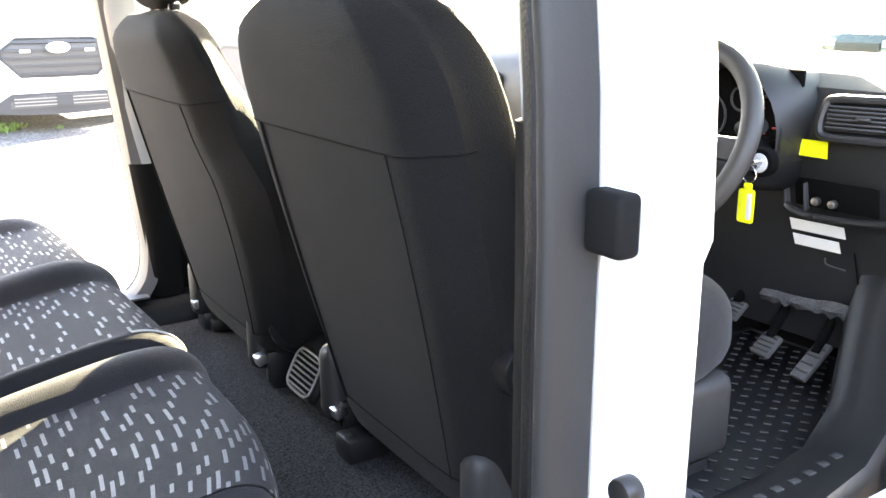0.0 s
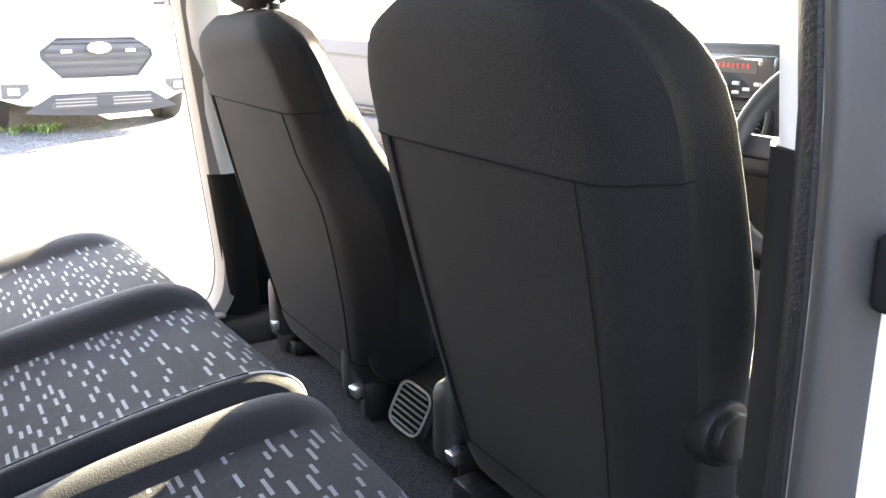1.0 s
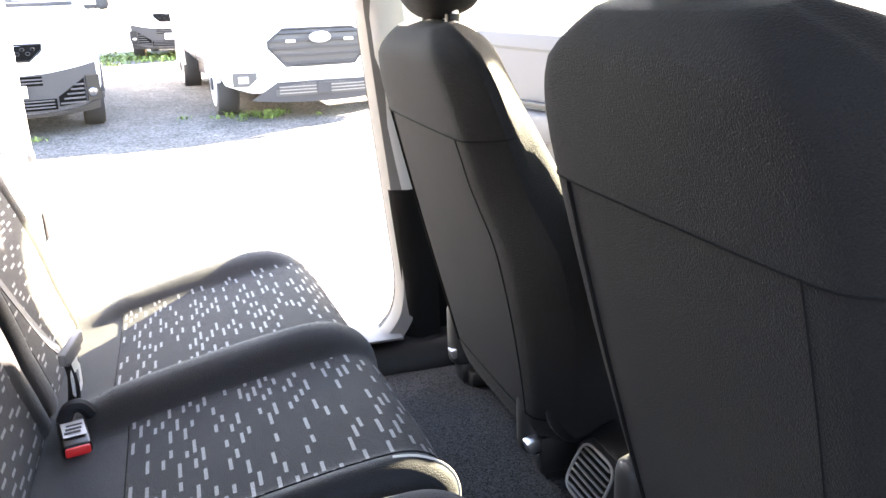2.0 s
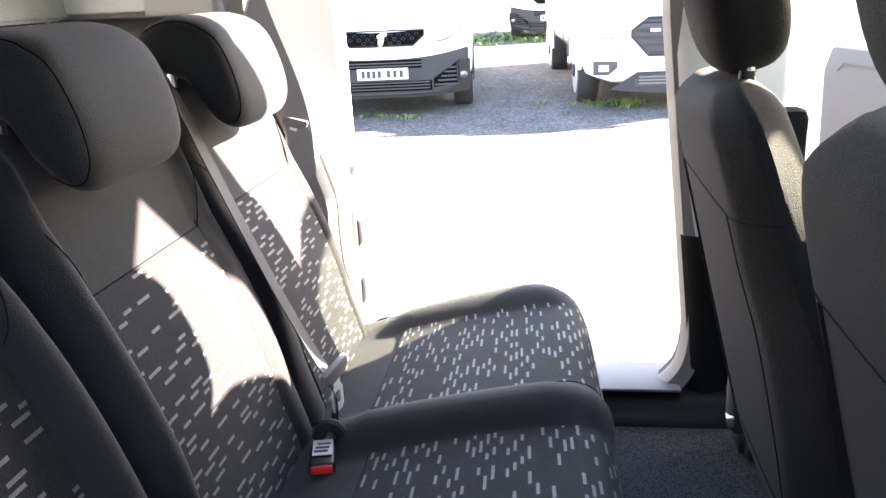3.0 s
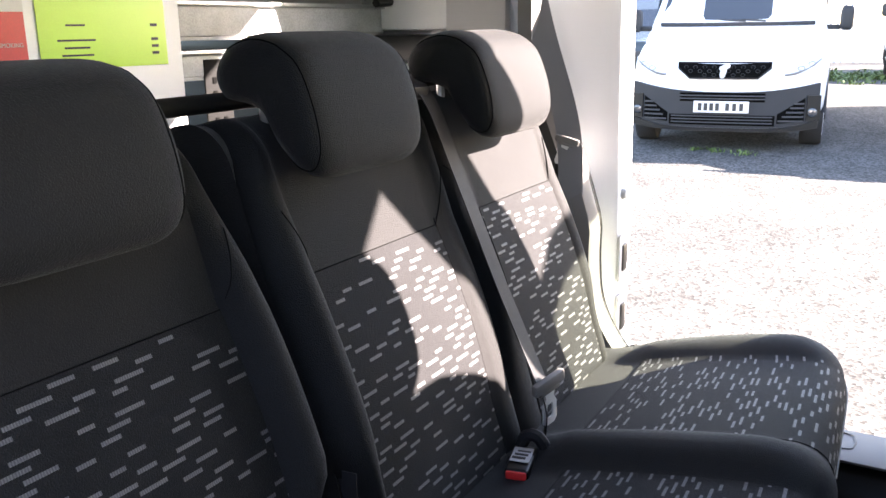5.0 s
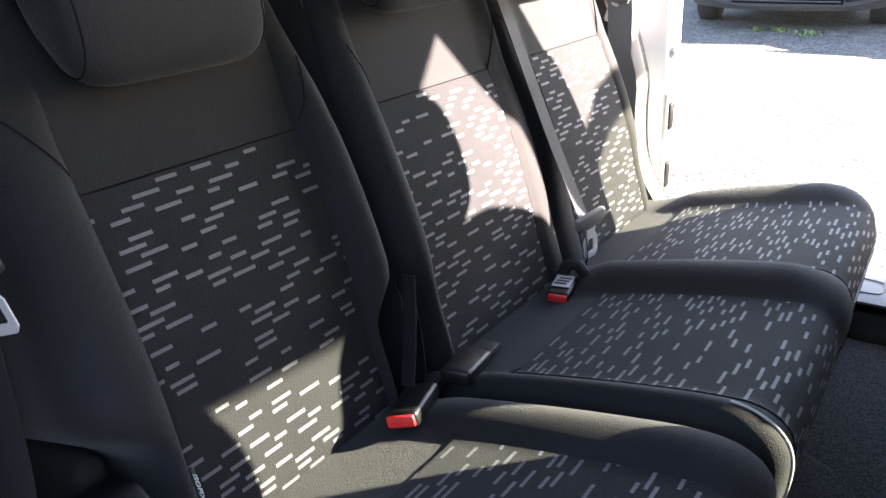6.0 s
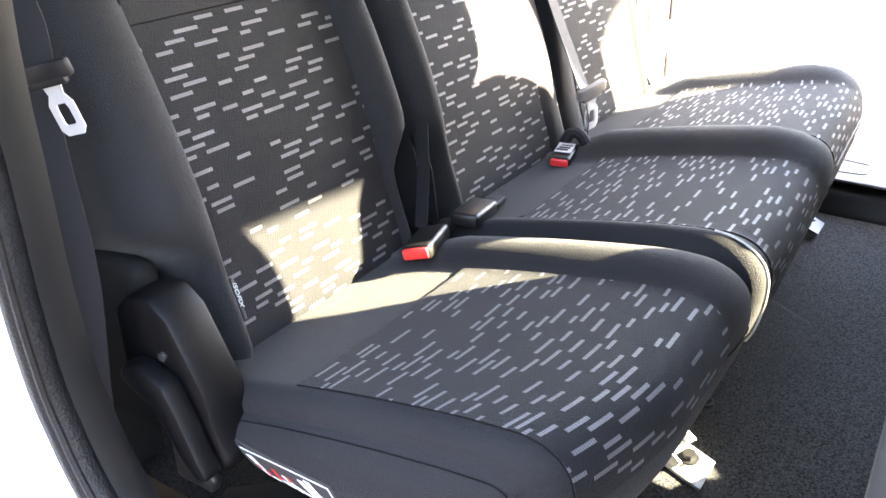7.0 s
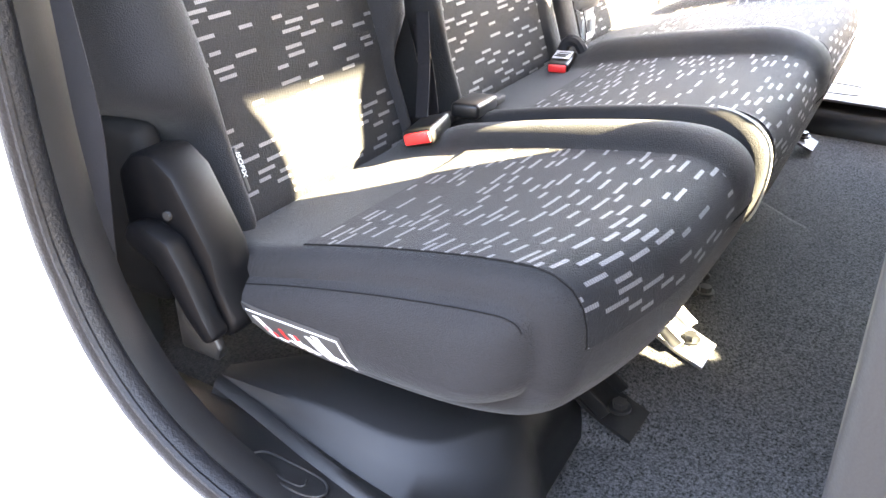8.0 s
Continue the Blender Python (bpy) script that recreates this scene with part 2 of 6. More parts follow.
def part(name, bm, mat, parent, label="", smooth=True):
    ob = mesh_object(name, bm, mat, smooth)
    ob.parent = parent
    ob.matrix_parent_inverse = parent.matrix_world.inverted() if parent.type == "EMPTY" else Matrix()
    return tagged(ob, label)


def thing(name, label, category, at=(0, 0, 0), group="", kind=""):
    ob = new(name)
    ob.empty_display_size = 0.05
    ob.matrix_world = Matrix.Translation(at)
    return tagged(ob, label, category, group, kind)


def moved(bm, m):
    bmesh.ops.transform(bm, matrix=m, verts=bm.verts)
    return bm


def box(size, at=(0, 0, 0), bevel=0.0, seg=2, m=None):
    """A bevelled box, its centre at 'at'."""
    bm = bmesh.new()
    bmesh.ops.create_cube(bm, size=1.0, matrix=Matrix.Diagonal((*size, 1)))
    if bevel:
        bmesh.ops.bevel(bm, geom=bm.edges[:], offset=bevel, segments=seg, affect="EDGES", profile=0.5)
    moved(bm, Matrix.Translation(at) @ (m or Matrix()))
    return bm


def cyl(r, depth, at=(0, 0, 0), axis="z", seg=20, r2=None, bevel=0.0):
    bm = bmesh.new()
    bmesh.ops.create_cone(bm, cap_ends=True, segments=seg, radius1=r, radius2=r if r2 is None else r2, depth=depth)
    if bevel:
        es = [e for e in bm.edges if e.calc_face_angle(0) > 1.0]
        bmesh.ops.bevel(bm, geom=es, offset=bevel, segments=2, affect="EDGES", profile=0.5)
    turn = {"z": pose(0, 0, 0), "x": pose(0, 0, 0, 0, 90), "y": pose(0, 0, 0, 90)}[axis]
    return moved(bm, Matrix.Translation(at) @ turn)


def join(*bms):
    out = bmesh.new()
    for b in bms:
        me = bpy.data.meshes.new("tmp")
        b.to_mesh(me)
        b.free()
        out.from_mesh(me)
        bpy.data.meshes.remove(me)
    return out


def smooth_path(points, n=6, closed=False):
    """Catmull-Rom through the points."""
    pts = [Vector(p) for p in points]
    out = []
    k = len(pts)
    for i in range(k if closed else k - 1):
        p0 = pts[(i - 1) % k] if closed or i > 0 else pts[i]
        p1, p2 = pts[i], pts[(i + 1) % k]
        p3 = pts[(i + 2) % k] if closed or i + 2 < k else p2
        for j in range(n):
            t = j / n
            out.append(0.5 * (2 * p1 + (p2 - p0) * t + (2 * p0 - 5 * p1 + 4 * p2 - p3) * t * t + (3 * p1 - p0 - 3 * p2 + p3) * t ** 3))
    if not closed:
        out.append(pts[-1])
    return out


def tube(points, r, seg=10, n=6, closed=False, up=(1, 0, 0), flat=1.0):
    """A round (or flattened) bar along a smooth path."""
    path = smooth_path(points, n, closed) if n else [Vector(p) for p in points]
    bm = bmesh.new()
    rings = []
    k = len(path)
    for i, p in enumerate(path):
        a, b = (path[(i - 1) % k], path[(i + 1) % k]) if closed else (path[max(i - 1, 0)], path[min(i + 1, k - 1)])
        tan = (b - a).normalized()
        side = tan.cross(Vector(up))
        side = side.normalized() if side.length > 1e-4 else tan.orthogonal().normalized()
        nor = side.cross(tan)
        rings.append([bm.verts.new(p + r * (math.cos(q) * side + flat * math.sin(q) * nor)) for q in (2 * math.pi * j / seg for j in range(seg))])
    for i in range(k if closed else k - 1):
        A, B = rings[i], rings[(i + 1) % k]
        for j in range(seg):
            bm.faces.new((A[j], A[(j + 1) % seg], B[(j + 1) % seg], B[j]))
    if not closed:
        bm.faces.new(rings[0])
        bm.faces.new(rings[-1][::-1])
    return bm


def strip(rows, closed_u=False, closed_v=False):
    """A sheet over rows of points."""
    bm = bmesh.new()
    vs = [[bm.verts.new(p) for p in row] for row in rows]
    a, b = len(vs), len(vs[0])
    for i in range(a if closed_u else a - 1):
        for j in range(b if closed_v else b - 1):
            bm.faces.new((vs[i][j], vs[(i + 1) % a][j], vs[(i + 1) % a][(j + 1) % b], vs[i][(j + 1) % b]))
    return bm


def solid(bm, t):
    """Gives a sheet a thickness."""
    bmesh.ops.recalc_face_normals(bm, faces=bm.faces)
    bmesh.ops.solidify(bm, geom=bm.faces[:], thickness=t)
    return bm


def prism(outline, x0, x1, bevel=0.0):
    """A plate with an outline in y, z between x0 and x1."""
    bm = bmesh.new()
    a = [bm.verts.new((x0, y, z)) for y, z in outline]
    b = [bm.verts.new((x1, y, z)) for y, z in outline]
    bm.faces.new(a)
    bm.faces.new(b[::-1])
    k = len(a)
    for i in range(k):
        bm.faces.new((a[i], b[i], b[(i + 1) % k], a[(i + 1) % k]))
    if bevel:
        bmesh.ops.recalc_face_normals(bm, faces=bm.faces)
        bmesh.ops.bevel(bm, geom=[e for e in bm.edges if e.calc_face_angle(0) > 0.5], offset=bevel, segments=2, affect="EDGES", profile=0.5)
    return bm


def loft_closed(sections):
    """Skin over closed sections, with capped ends."""
    bm = strip(sections, closed_v=True)
    bm.verts.ensure_lookup_table()
    k = len(sections[0])
    n = len(bm.verts)
    bm.faces.new([bm.verts[i] for i in range(k)])
    bm.faces.new([bm.verts[n - k + i] for i in range(k)][::-1])
    return bm


def pillow(w, h, d, m, e=3.0, n=22, bulge=0.0, taper=0.0):
    """A soft padded block (w across x, d deep in y, h high in z) with rounded edges."""
    bm = bmesh.new()
    bmesh.ops.create_cube(bm, size=2.0)
    bmesh.ops.subdivide_edges(bm, edges=bm.edges[:], cuts=n // 2, use_grid_fill=True)
    for v in bm.verts:
        p = v.co
        q = (abs(p.x) ** e + abs(p.y) ** e + abs(p.z) ** e) ** (1 / e)
        p = p / q
        p.y += bulge * (1 - p.x * p.x) * (1 - p.z * p.z) * (1 if p.y > 0 else 0)
        v.co = Vector((p.x * w / 2 * (1 + taper * p.z), p.y * d / 2, p.z * h / 2))
    return moved(bm, m)


def uv_patch(surf, u0, u1, v0, v1, nu, nv):
    """A sheet over surf(u, v), with u, v in metres as its UVs."""
    rows = [[surf(u0 + (u1 - u0) * j / nu, v0 + (v1 - v0) * i / nv) for j in range(nu + 1)] for i in range(nv + 1)]
    bm = strip(rows)
    layer = bm.loops.layers.uv.new("UVMap")
    bm.verts.ensure_lookup_table()
    bm.verts.index_update()
    for f in bm.faces:
        for l in f.loops:
            i, j = divmod(l.vert.index, nu + 1)
            l[layer].uv = (u0 + (u1 - u0) * j / nu, v0 + (v1 - v0) * i / nv)
    return bm


def ease(k):
    k = min(max(k, 0.0), 1.0)
    return k * k * (3 - 2 * k)


# ---- ground ----
def ground_height(x, y):
    return 0.05 - 0.02 * max(x, -13.0)


def build_ground():
    xs = [-400, -120, -60, -30, -20, -16, -13, -11, -9, -7, -5, -3, -1, 0, 1, 3, 6, 12, 30, 80, 400]
    ys = [-400, -120, -50, -25, -15, -10, -7, -5, -3, -1, 0, 1, 3, 5, 7, 10, 15, 25, 50, 120, 400]
    bm = strip([[(x, y, ground_height(x, y)) for y in ys] for x in xs])
    ob = mesh_object("ground", bm, "gravel")
    return tagged(ob, "pale grey gravel yard in bright sun", "ground", kind="structure")


build_ground()
# unseen board fence, added to keep near-side sky off the seats
wall = mesh_object("sky_block_wall", join(*[box((0.04, 0.19, 2.0), (3.4 + 0.012 * (i % 2), -9.8 + 0.2 * i, 0.90), 0.006, 1) for i in range(99)]), "timber")
tagged(wall, "unseen dark board fence added to block near-side sky", "fence", kind="structure")

# ---- the crew van's shell ----
van = thing("crew_van", "white crew van with both side doors slid open", "van", (0, 0, 0.05))

# outline of a side door opening in y, z: up the rear edge from the sill, over the top, down the front edge
OPENING = [(0.34, 0.640), (0.23, 0.680), (0.145, 0.745), (0.092, 0.83), (0.078, 0.92), (0.08, 1.05), (0.085, 1.30), (0.10, 1.55), (0.14, 1.66),
           (0.24, 1.70), (0.45, 1.705), (0.61, 1.69), (0.687, 1.63), (0.712, 1.50), (0.714, 1.20), (0.712, 0.90), (0.707, 0.74), (0.682, 0.675), (0.62, 0.642), (0.47, 0.636)]


def far_lean(z):
    """How far the far pillar leans back at the height z."""
    return 0.02 + 0.10 * max(0.0, min(z, 1.36) - 0.75) - 0.40 * max(0.0, z - 1.40)


def ring(off, x):
    """The opening's outline, grown outwards by off, at x."""
    path = smooth_path([(0, y, z) for y, z in OPENING], 5, True)
    k = len(path)
    out = []
    for i, p in enumerate(path):
        t = (path[(i + 1) % k] - path[(i - 1) % k]).normalized()
        k2 = min(max((p.y - 0.15) / 0.45, 0), 1)
        inset = 0.04 * k2 * k2 * (3 - 2 * k2) + (0.10 if x > 0 else 0.06) * max(0.0, (p.z - 1.10) / 0.60) ** 1.6
        rear = 0.05 + 0.05 * min(max((p.z - 1.0) / 0.15, 0), 1) + min(max(0.40 * (p.z - 1.15), 0), 0.08)
        back = (rear if p.y < 0.3 else (rear * (0.45 - p.y) / 0.15 if p.y < 0.45 else far_lean(p.z) * (p.y - 0.45) / 0.25)) if x < 0 else (-0.022 * min(max((p.z - 0.68) / 0.15, 0.0), 1.0) if p.y < 0.3 else 0.0)
        out.append(Vector((x - math.copysign(inset, x), p.y - back + off * -t.z, p.z + off * t.y)))
    return out


def side_shell(sg):
    """Door frame, seal and outer skin of one side; sg is +1 or -1."""
    # painted jamb, stepping outwards from the seal to the outer skin
    rows = [ring(o, sg * x) for o, x in ((0.034, 0.700), (0.030, 0.742), (0.040, 0.752), (0.046, 0.800), (0.058, 0.812), (0.085, 0.828))]
    if sg < 0:
        rows = [ring(o, sg * x) for o, x in ((0.034, 0.700), (0.030, 0.742), (0.040, 0.752), (0.046, 0.790), (0.052, 0.85))]
    part("door_jamb", solid(strip(rows, closed_v=True), 0.002), "white", van, "white painted door jamb")
    # inner trim ring and rubber seal
    rows = [ring(o, sg * x) for o, x in ((0.004, 0.730), (0.003, 0.715), (0.012, 0.698), (0.035, 0.69))]
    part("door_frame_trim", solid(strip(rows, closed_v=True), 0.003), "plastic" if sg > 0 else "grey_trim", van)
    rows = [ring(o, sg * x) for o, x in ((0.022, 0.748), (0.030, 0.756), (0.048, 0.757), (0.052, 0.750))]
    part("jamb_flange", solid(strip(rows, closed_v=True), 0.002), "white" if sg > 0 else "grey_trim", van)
    seal = tube(ring(0.017, sg * 0.738), 0.0155, 10, 0, True, (1, 0, 0))
    ds = part("door_seal", seal, "rubber", van, "black ribbed rubber door seal")
    for o, x, r in ((0.030, 0.748, 0.0045), (0.006, 0.748, 0.0035)):
        part("seal_lip", tube(ring(o, sg * x), r, 6, 0, True, (1, 0, 0)), "rubber", ds)


side_shell(1)
side_shell(-1)

# roof with windscreen header, closed rear
rows = []
for i in range(13):
    a = -1 + 2 * i / 12
    x = 0.74 * a
    zr = 1.80 - 0.06 * a ** 4
    rows.append([(x, -1.6, zr), (x, 0.0, zr), (x, 0.9, zr), (x, 1.27, zr - 0.030), (x, 1.44, zr - 0.075), (x, 1.50, 1.692 - 0.012 * a ** 4)])
part("roof", solid(strip(rows), 0.03), "headliner", van, "grey headlining under the roof")
for sg in (1, -1):
    # roof rail, rear quarter and the pillar behind the front door
    part("roof_rail", box((0.09, 3.1, 0.07), (sg * 0.665, 0.0, 1.765), 0.02), "pale_trim", van)
    part("quarter_panel", box((0.05, 1.56, 0.95), (0.79, -0.805, 1.18), 0.015) if sg > 0 else prism([(-1.60, 0.70), (-1.60, 1.655), (-0.20, 1.655), (-0.19, 1.45), (-0.115, 1.16), (-0.055, 1.0), (-0.055, 0.70)], -0.815, -0.765, 0.010), "white", van)
    part("quarter_lower", box((0.05, 1.55, 0.50), (sg * 0.79, -0.80, 0.45), 0.015), "white", van)
    part("rocker_panel", box((0.06, 2.6, 0.30), (sg * 0.795, 0.60, 0.44), 0.03), "white", van)
    part("inner_quarter_trim", box((0.03, 1.47, 0.68), (sg * 0.725, -0.795, 0.95), 0.012), "trim", van)
    part("pillar_upper_trim", box((0.03, 0.14, 0.48), (sg * 0.725, -0.13 - (0.11 if sg < 0 else 0), 1.52), 0.012), "plastic" if sg > 0 else "pale_trim", van)
    part("upper_side_panel", box((0.03, 1.38, 0.38), (sg * 0.728, -0.90, 1.56), 0.008), "white_panel", van)
    part("side_rail", box((0.045, 1.38, 0.055), (sg * 0.715, -0.90, 1.335), 0.008), "black_metal", van)
    part("side_strip", box((0.034, 1.38, 0.014), (sg * 0.722, -0.90, 1.298), 0.003), "white_panel", van)
part("pillar_inner_trim", box((0.10, 0.10, 1.1), (0.685, -0.075, 1.15), 0.02), "plastic", van)
part("wheel_arch_trim", box((0.20, 0.08, 0.44), (0.635, -0.10, 0.80), 0.02), "trim", van)
part("bonnet", loft_closed([[(x * w, y, z) for x, z in ((-0.78, 0.40), (-0.80, 0.80), (-0.70, h - 0.05), (-0.4, h), (0.4, h), (0.70, h - 0.05), (0.80, 0.80), (0.78, 0.40))] for y, w, h in ((2.09, 1.0, 1.08), (2.5, 0.99, 1.04), (2.85, 0.93, 0.95), (3.0, 0.85, 0.82))]), "white", van)
# rear doors are out of view; their windows are added to brighten the bay
part("rear_wall", join(box((1.56, 0.03, 0.62), (0, -1.6, 0.86), 0.01), box((1.56, 0.03, 0.14), (0, -1.6, 1.70), 0.01), *[box((w, 0.03, 0.46), (x, -1.6, 1.40), 0.01) for x, w in ((-0.72, 0.12), (0, 0.14), (0.72, 0.12))]), "white", van, "white rear doors with unseen windows added to light the bay")
for x in (-0.365, 0.365):
    part("unseen_rear_window", box((0.60, 0.006, 0.47), (x, -1.60, 1.40)), "pane", van)
# unseen strip added under the far rail to lower its shadow on the seat
part("shadow_edge_strip", box((0.06, 0.70, 0.05), (-0.705, 1.20, 1.737), 0.012), "pale_trim", van)
part("cargo_floor", box((1.5, 1.35, 0.04), (0, -0.93, 0.58), 0.01), "carpet", van)


def b_pillar(sg):
    low = [(0.626, 0.748), (0.632, 0.724), (0.648, 0.703), (0.668, 0.694), (0.686, 0.694), (0.690, 0.710), (0.69, 0.86), (0.626, 0.86)]
    if sg < 0:
        low = [(0.640, 0.735), (0.650, 0.712), (0.660, 0.704), (0.682, 0.706), (0.69, 0.74), (0.69, 0.775), (0.65, 0.775)]
    split = 1.170 if sg > 0 else 0.95
    for name, z0, z1, mat, grow in (("pillar_lower_trim", 0.58, split, "pillar", 0.0), ("pillar_upper_trim", split, 1.74, "pale_trim", -0.004)):
        secs = [[(sg * (x - grow - (0.10 if sg > 0 else 0.06) * max(0.0, (z - 1.10) / 0.60) ** 1.6), y + 0.012 + (-grow if y < 0.8 else 0) - (far_lean(z) if sg < 0 else 0), z) for x, y in low] for z in (z0, z0 + 0.004, z0 * 0.75 + z1 * 0.25, (z0 + z1) / 2, z0 * 0.25 + z1 * 0.75, z1 - 0.004, z1)]
        part(name, loft_closed(secs), mat, van, "dark grey lower pillar trim" if z0 < 1 else "pale grey upper pillar trim")
    if sg < 0:
        part("pillar_base", box((0.05, 0.20, 0.60), (-0.70, 0.79, 0.87), 0.02), "pillar", van)
        part("pillar_post", prism([(0.715, 0.60), (0.655, 1.44), (0.760, 1.73), (0.880, 1.74), (0.858, 1.40), (0.858, 0.60)], -0.795, -0.725, 0.01), "white", van)
    outer = [(0.715, 0.735), (0.80, 0.738), (0.820, 0.741), (0.826, 0.748), (0.814, 0.766), (0.760, 0.822), (0.70, 0.885), (0.69, 0.80)]
    if sg < 0:
        outer = [(0.715, 0.735), (0.755, 0.738), (0.765, 0.745), (0.765, 0.765), (0.75, 0.775), (0.72, 0.775), (0.70, 0.77), (0.69, 0.75)]
    secs = [[(sg * (x - 0.06 * max(0.0, (z - 1.10) / 0.60) ** 1.6 * (1 if sg < 0 else 0) - max(0, z - 1.15) * (0.12 if sg > 0 else 0) - (0.015 if z < 1.06 and x > 0.8 else 0)), y + 0.012 - (far_lean(z) if sg < 0 else 0), z) for x, y in outer] for z in (0.45, 0.65, 0.9, 1.05, 1.09, 1.2, 1.5, 1.75)]
    part("pillar_skin", loft_closed(secs), "white", van)


b_pillar(1)
b_pillar(-1)


def pillar_x(x, z):
    """The near pillar leans inwards above the waist."""
    return x - 0.10 * max(0.0, (z - 1.10) / 0.60) ** 1.6


# smooth grey rubber lip and stitched edge along the near pillar
LIP_Z = (0.70, 0.74, 0.82, 0.95, 1.08, 1.20, 1.32, 1.44, 1.56)
part("pillar_lip", loft_closed([[(pillar_x(x, z), y + (0.012 if z < 0.72 else 0.0), z) for x, y in ((0.700, 0.738), (0.701, 0.700), (0.706, 0.692), (0.713, 0.689), (0.720, 0.691), (0.725, 0.698), (0.726, 0.742))] for z in LIP_Z]), "grey_rubber", van, "smooth grey rubber lip on the door pillar")
part("seal_bulb", loft_closed([[(pillar_x(x, z), y + (0.012 if z < 0.72 else 0.0), z) for x, y in ((0.676, 0.742), (0.677, 0.710), (0.682, 0.698), (0.691, 0.693), (0.700, 0.693), (0.7055, 0.698), (0.7055, 0.742))] for z in LIP_Z]), "rubber", van, "black rubber door seal")
part("stitched_edge", tube([(pillar_x(0.7040, z), 0.6945, z) for z in LIP_Z[1:]], 0.0007, 6, 3), "grey_trim", van, "pale stitched edge of the seal")

# floor, sills and carpet
part("carpet_floor", box((1.36, 2.4, 0.04), (0, 0.80, 0.575), 0.012), "carpet", van, "dark grey speckled carpet floor")
for sg in (1, -1):
    prof = [(0.757, 0.60), (0.755, 0.640), (0.745, 0.650), (0.70, 0.652), (0.64, 0.646), (0.612, 0.630), (0.600, 0.596), (0.60, 0.56), (0.75, 0.56)]
    secs = [[(sg * x, y, z) for x, z in prof] for y in (-0.10, 0.2, 0.45, 0.70, 0.98)]
    part("sill_trim", loft_closed(secs), "sill" if sg > 0 else "plastic", van, "black plastic sill cover")
part("sill_plate", box((0.125, 0.60, 0.006), (-0.690, 0.385, 0.6555), 0.002), "grey_trim", van, "grey plastic door sill plate")
part("sill_emboss", tube([(-0.735, 0.40, 0.6585), (-0.735, 0.50, 0.6585), (-0.715, 0.515, 0.6585), (-0.690, 0.515, 0.6585), (-0.672, 0.50, 0.6585), (-0.672, 0.40, 0.6585)], 0.0025, 6, 5, True, (0, 0, 1)), "grey_trim", van)
part("jamb_screw", join(cyl(0.009, 0.008, (0.790, 0.15, 0.665), "x", 14, bevel=0.002), cyl(0.005, 0.014, (0.790, 0.15, 0.665), "x", 6)), "black_metal", van)

rise = [[Vector((x, y, z)) for y, z in ((0.10, 0.585), (0.10, 0.665), (0.30, 0.668), (0.40, 0.655), (0.455, 0.630), (0.52, 0.602), (0.56, 0.590), (0.40, 0.585))] for x in (-0.185, -0.18, -0.165, 0.10, 0.38, 0.44, 0.47)]
for k, f in ((0, 0.90), (1, 0.96), (5, 0.80), (6, 0.45)):
    rise[k] = [Vector((p.x, 0.10 + (p.y - 0.10) * (0.5 + 0.5 * f), 0.585 + (p.z - 0.585) * f)) for p in rise[k]]
part("carpet_rise", loft_closed(rise), "carpet", van, "carpeted rise under the rear seats")

# ---- front cab ----
for sg in (1, -1):
    # windscreen post
    part("windscreen_post", tube([(sg * 0.79, 2.12, 1.08), (sg * 0.785, 1.86, 1.42), (sg * 0.745, 1.50, 1.70)], 0.024, 10), "pale_trim", van)
    part("cowl_side", box((0.06, 0.57, 0.62), (sg * 0.71, 1.79, 0.86), 0.02), "trim", van)
part("firewall", box((1.40, 0.05, 0.62), (0, 2.05, 0.86), 0.01), "trim", van)
part("windscreen", solid(strip([[(x * 1.13, 2.10 - 0.06 * (x / 0.7) ** 2, 1.13) for x in (-0.68, -0.35, 0, 0.35, 0.68)], [(x * 1.06, 1.48 - 0.03 * (x / 0.7) ** 2, 1.68) for x in (-0.68, -0.35, 0, 0.35, 0.68)]]), 0.004), "screen_glass", van)
# front passenger door, swung open
pdoor = thing("passenger_door", "white front passenger door swung open, grey plastic inner panel", "door", (-0.80, 1.62, 0.50))
PD = Matrix.Translation((-0.80, 1.62, 0.0)) @ pose(0, 0, 0, 0, 0, 180 + 27)


def door_sheet(outline, y0, y1, bevel):
    """A plate of the door: outline in its length u and height z, between the depths y0 and y1."""
    return moved(prism([(u, z) for u, z in outline], y0, y1, bevel), PD @ Matrix(((0, 1, 0, 0), (-1, 0, 0, 0), (0, 0, 1, 0), (0, 0, 0, 1))))


part("door_skin", door_sheet([(0.0, 0.46), (0.0, 1.165), (0.95, 1.215), (0.97, 0.94), (0.93, 0.46)], 0.03, 0.075, 0.012), "white", pdoor)
part("inner_panel", door_sheet([(0.04, 0.50), (0.03, 1.160), (0.90, 1.205), (0.925, 1.14), (0.91, 0.55), (0.85, 0.50)], -0.035, 0.030, 0.014), "door_grey", pdoor, "grey plastic inner door panel")
part("waist_groove", door_sheet([(0.06, 1.108), (0.06, 1.116), (0.85, 1.163), (0.87, 1.140), (0.85, 1.155)], -0.0375, -0.030, 0.0), "ink", pdoor)
part("door_armrest", door_sheet([(0.15, 0.90), (0.15, 0.955), (0.82, 0.99), (0.86, 0.94), (0.80, 0.89)], -0.085, -0.030, 0.015), "door_grey", pdoor)
part("pull_handle", door_sheet([(0.45, 0.985), (0.45, 0.998), (0.72, 1.012), (0.72, 0.998)], -0.075, -0.050, 0.004), "trim", pdoor)
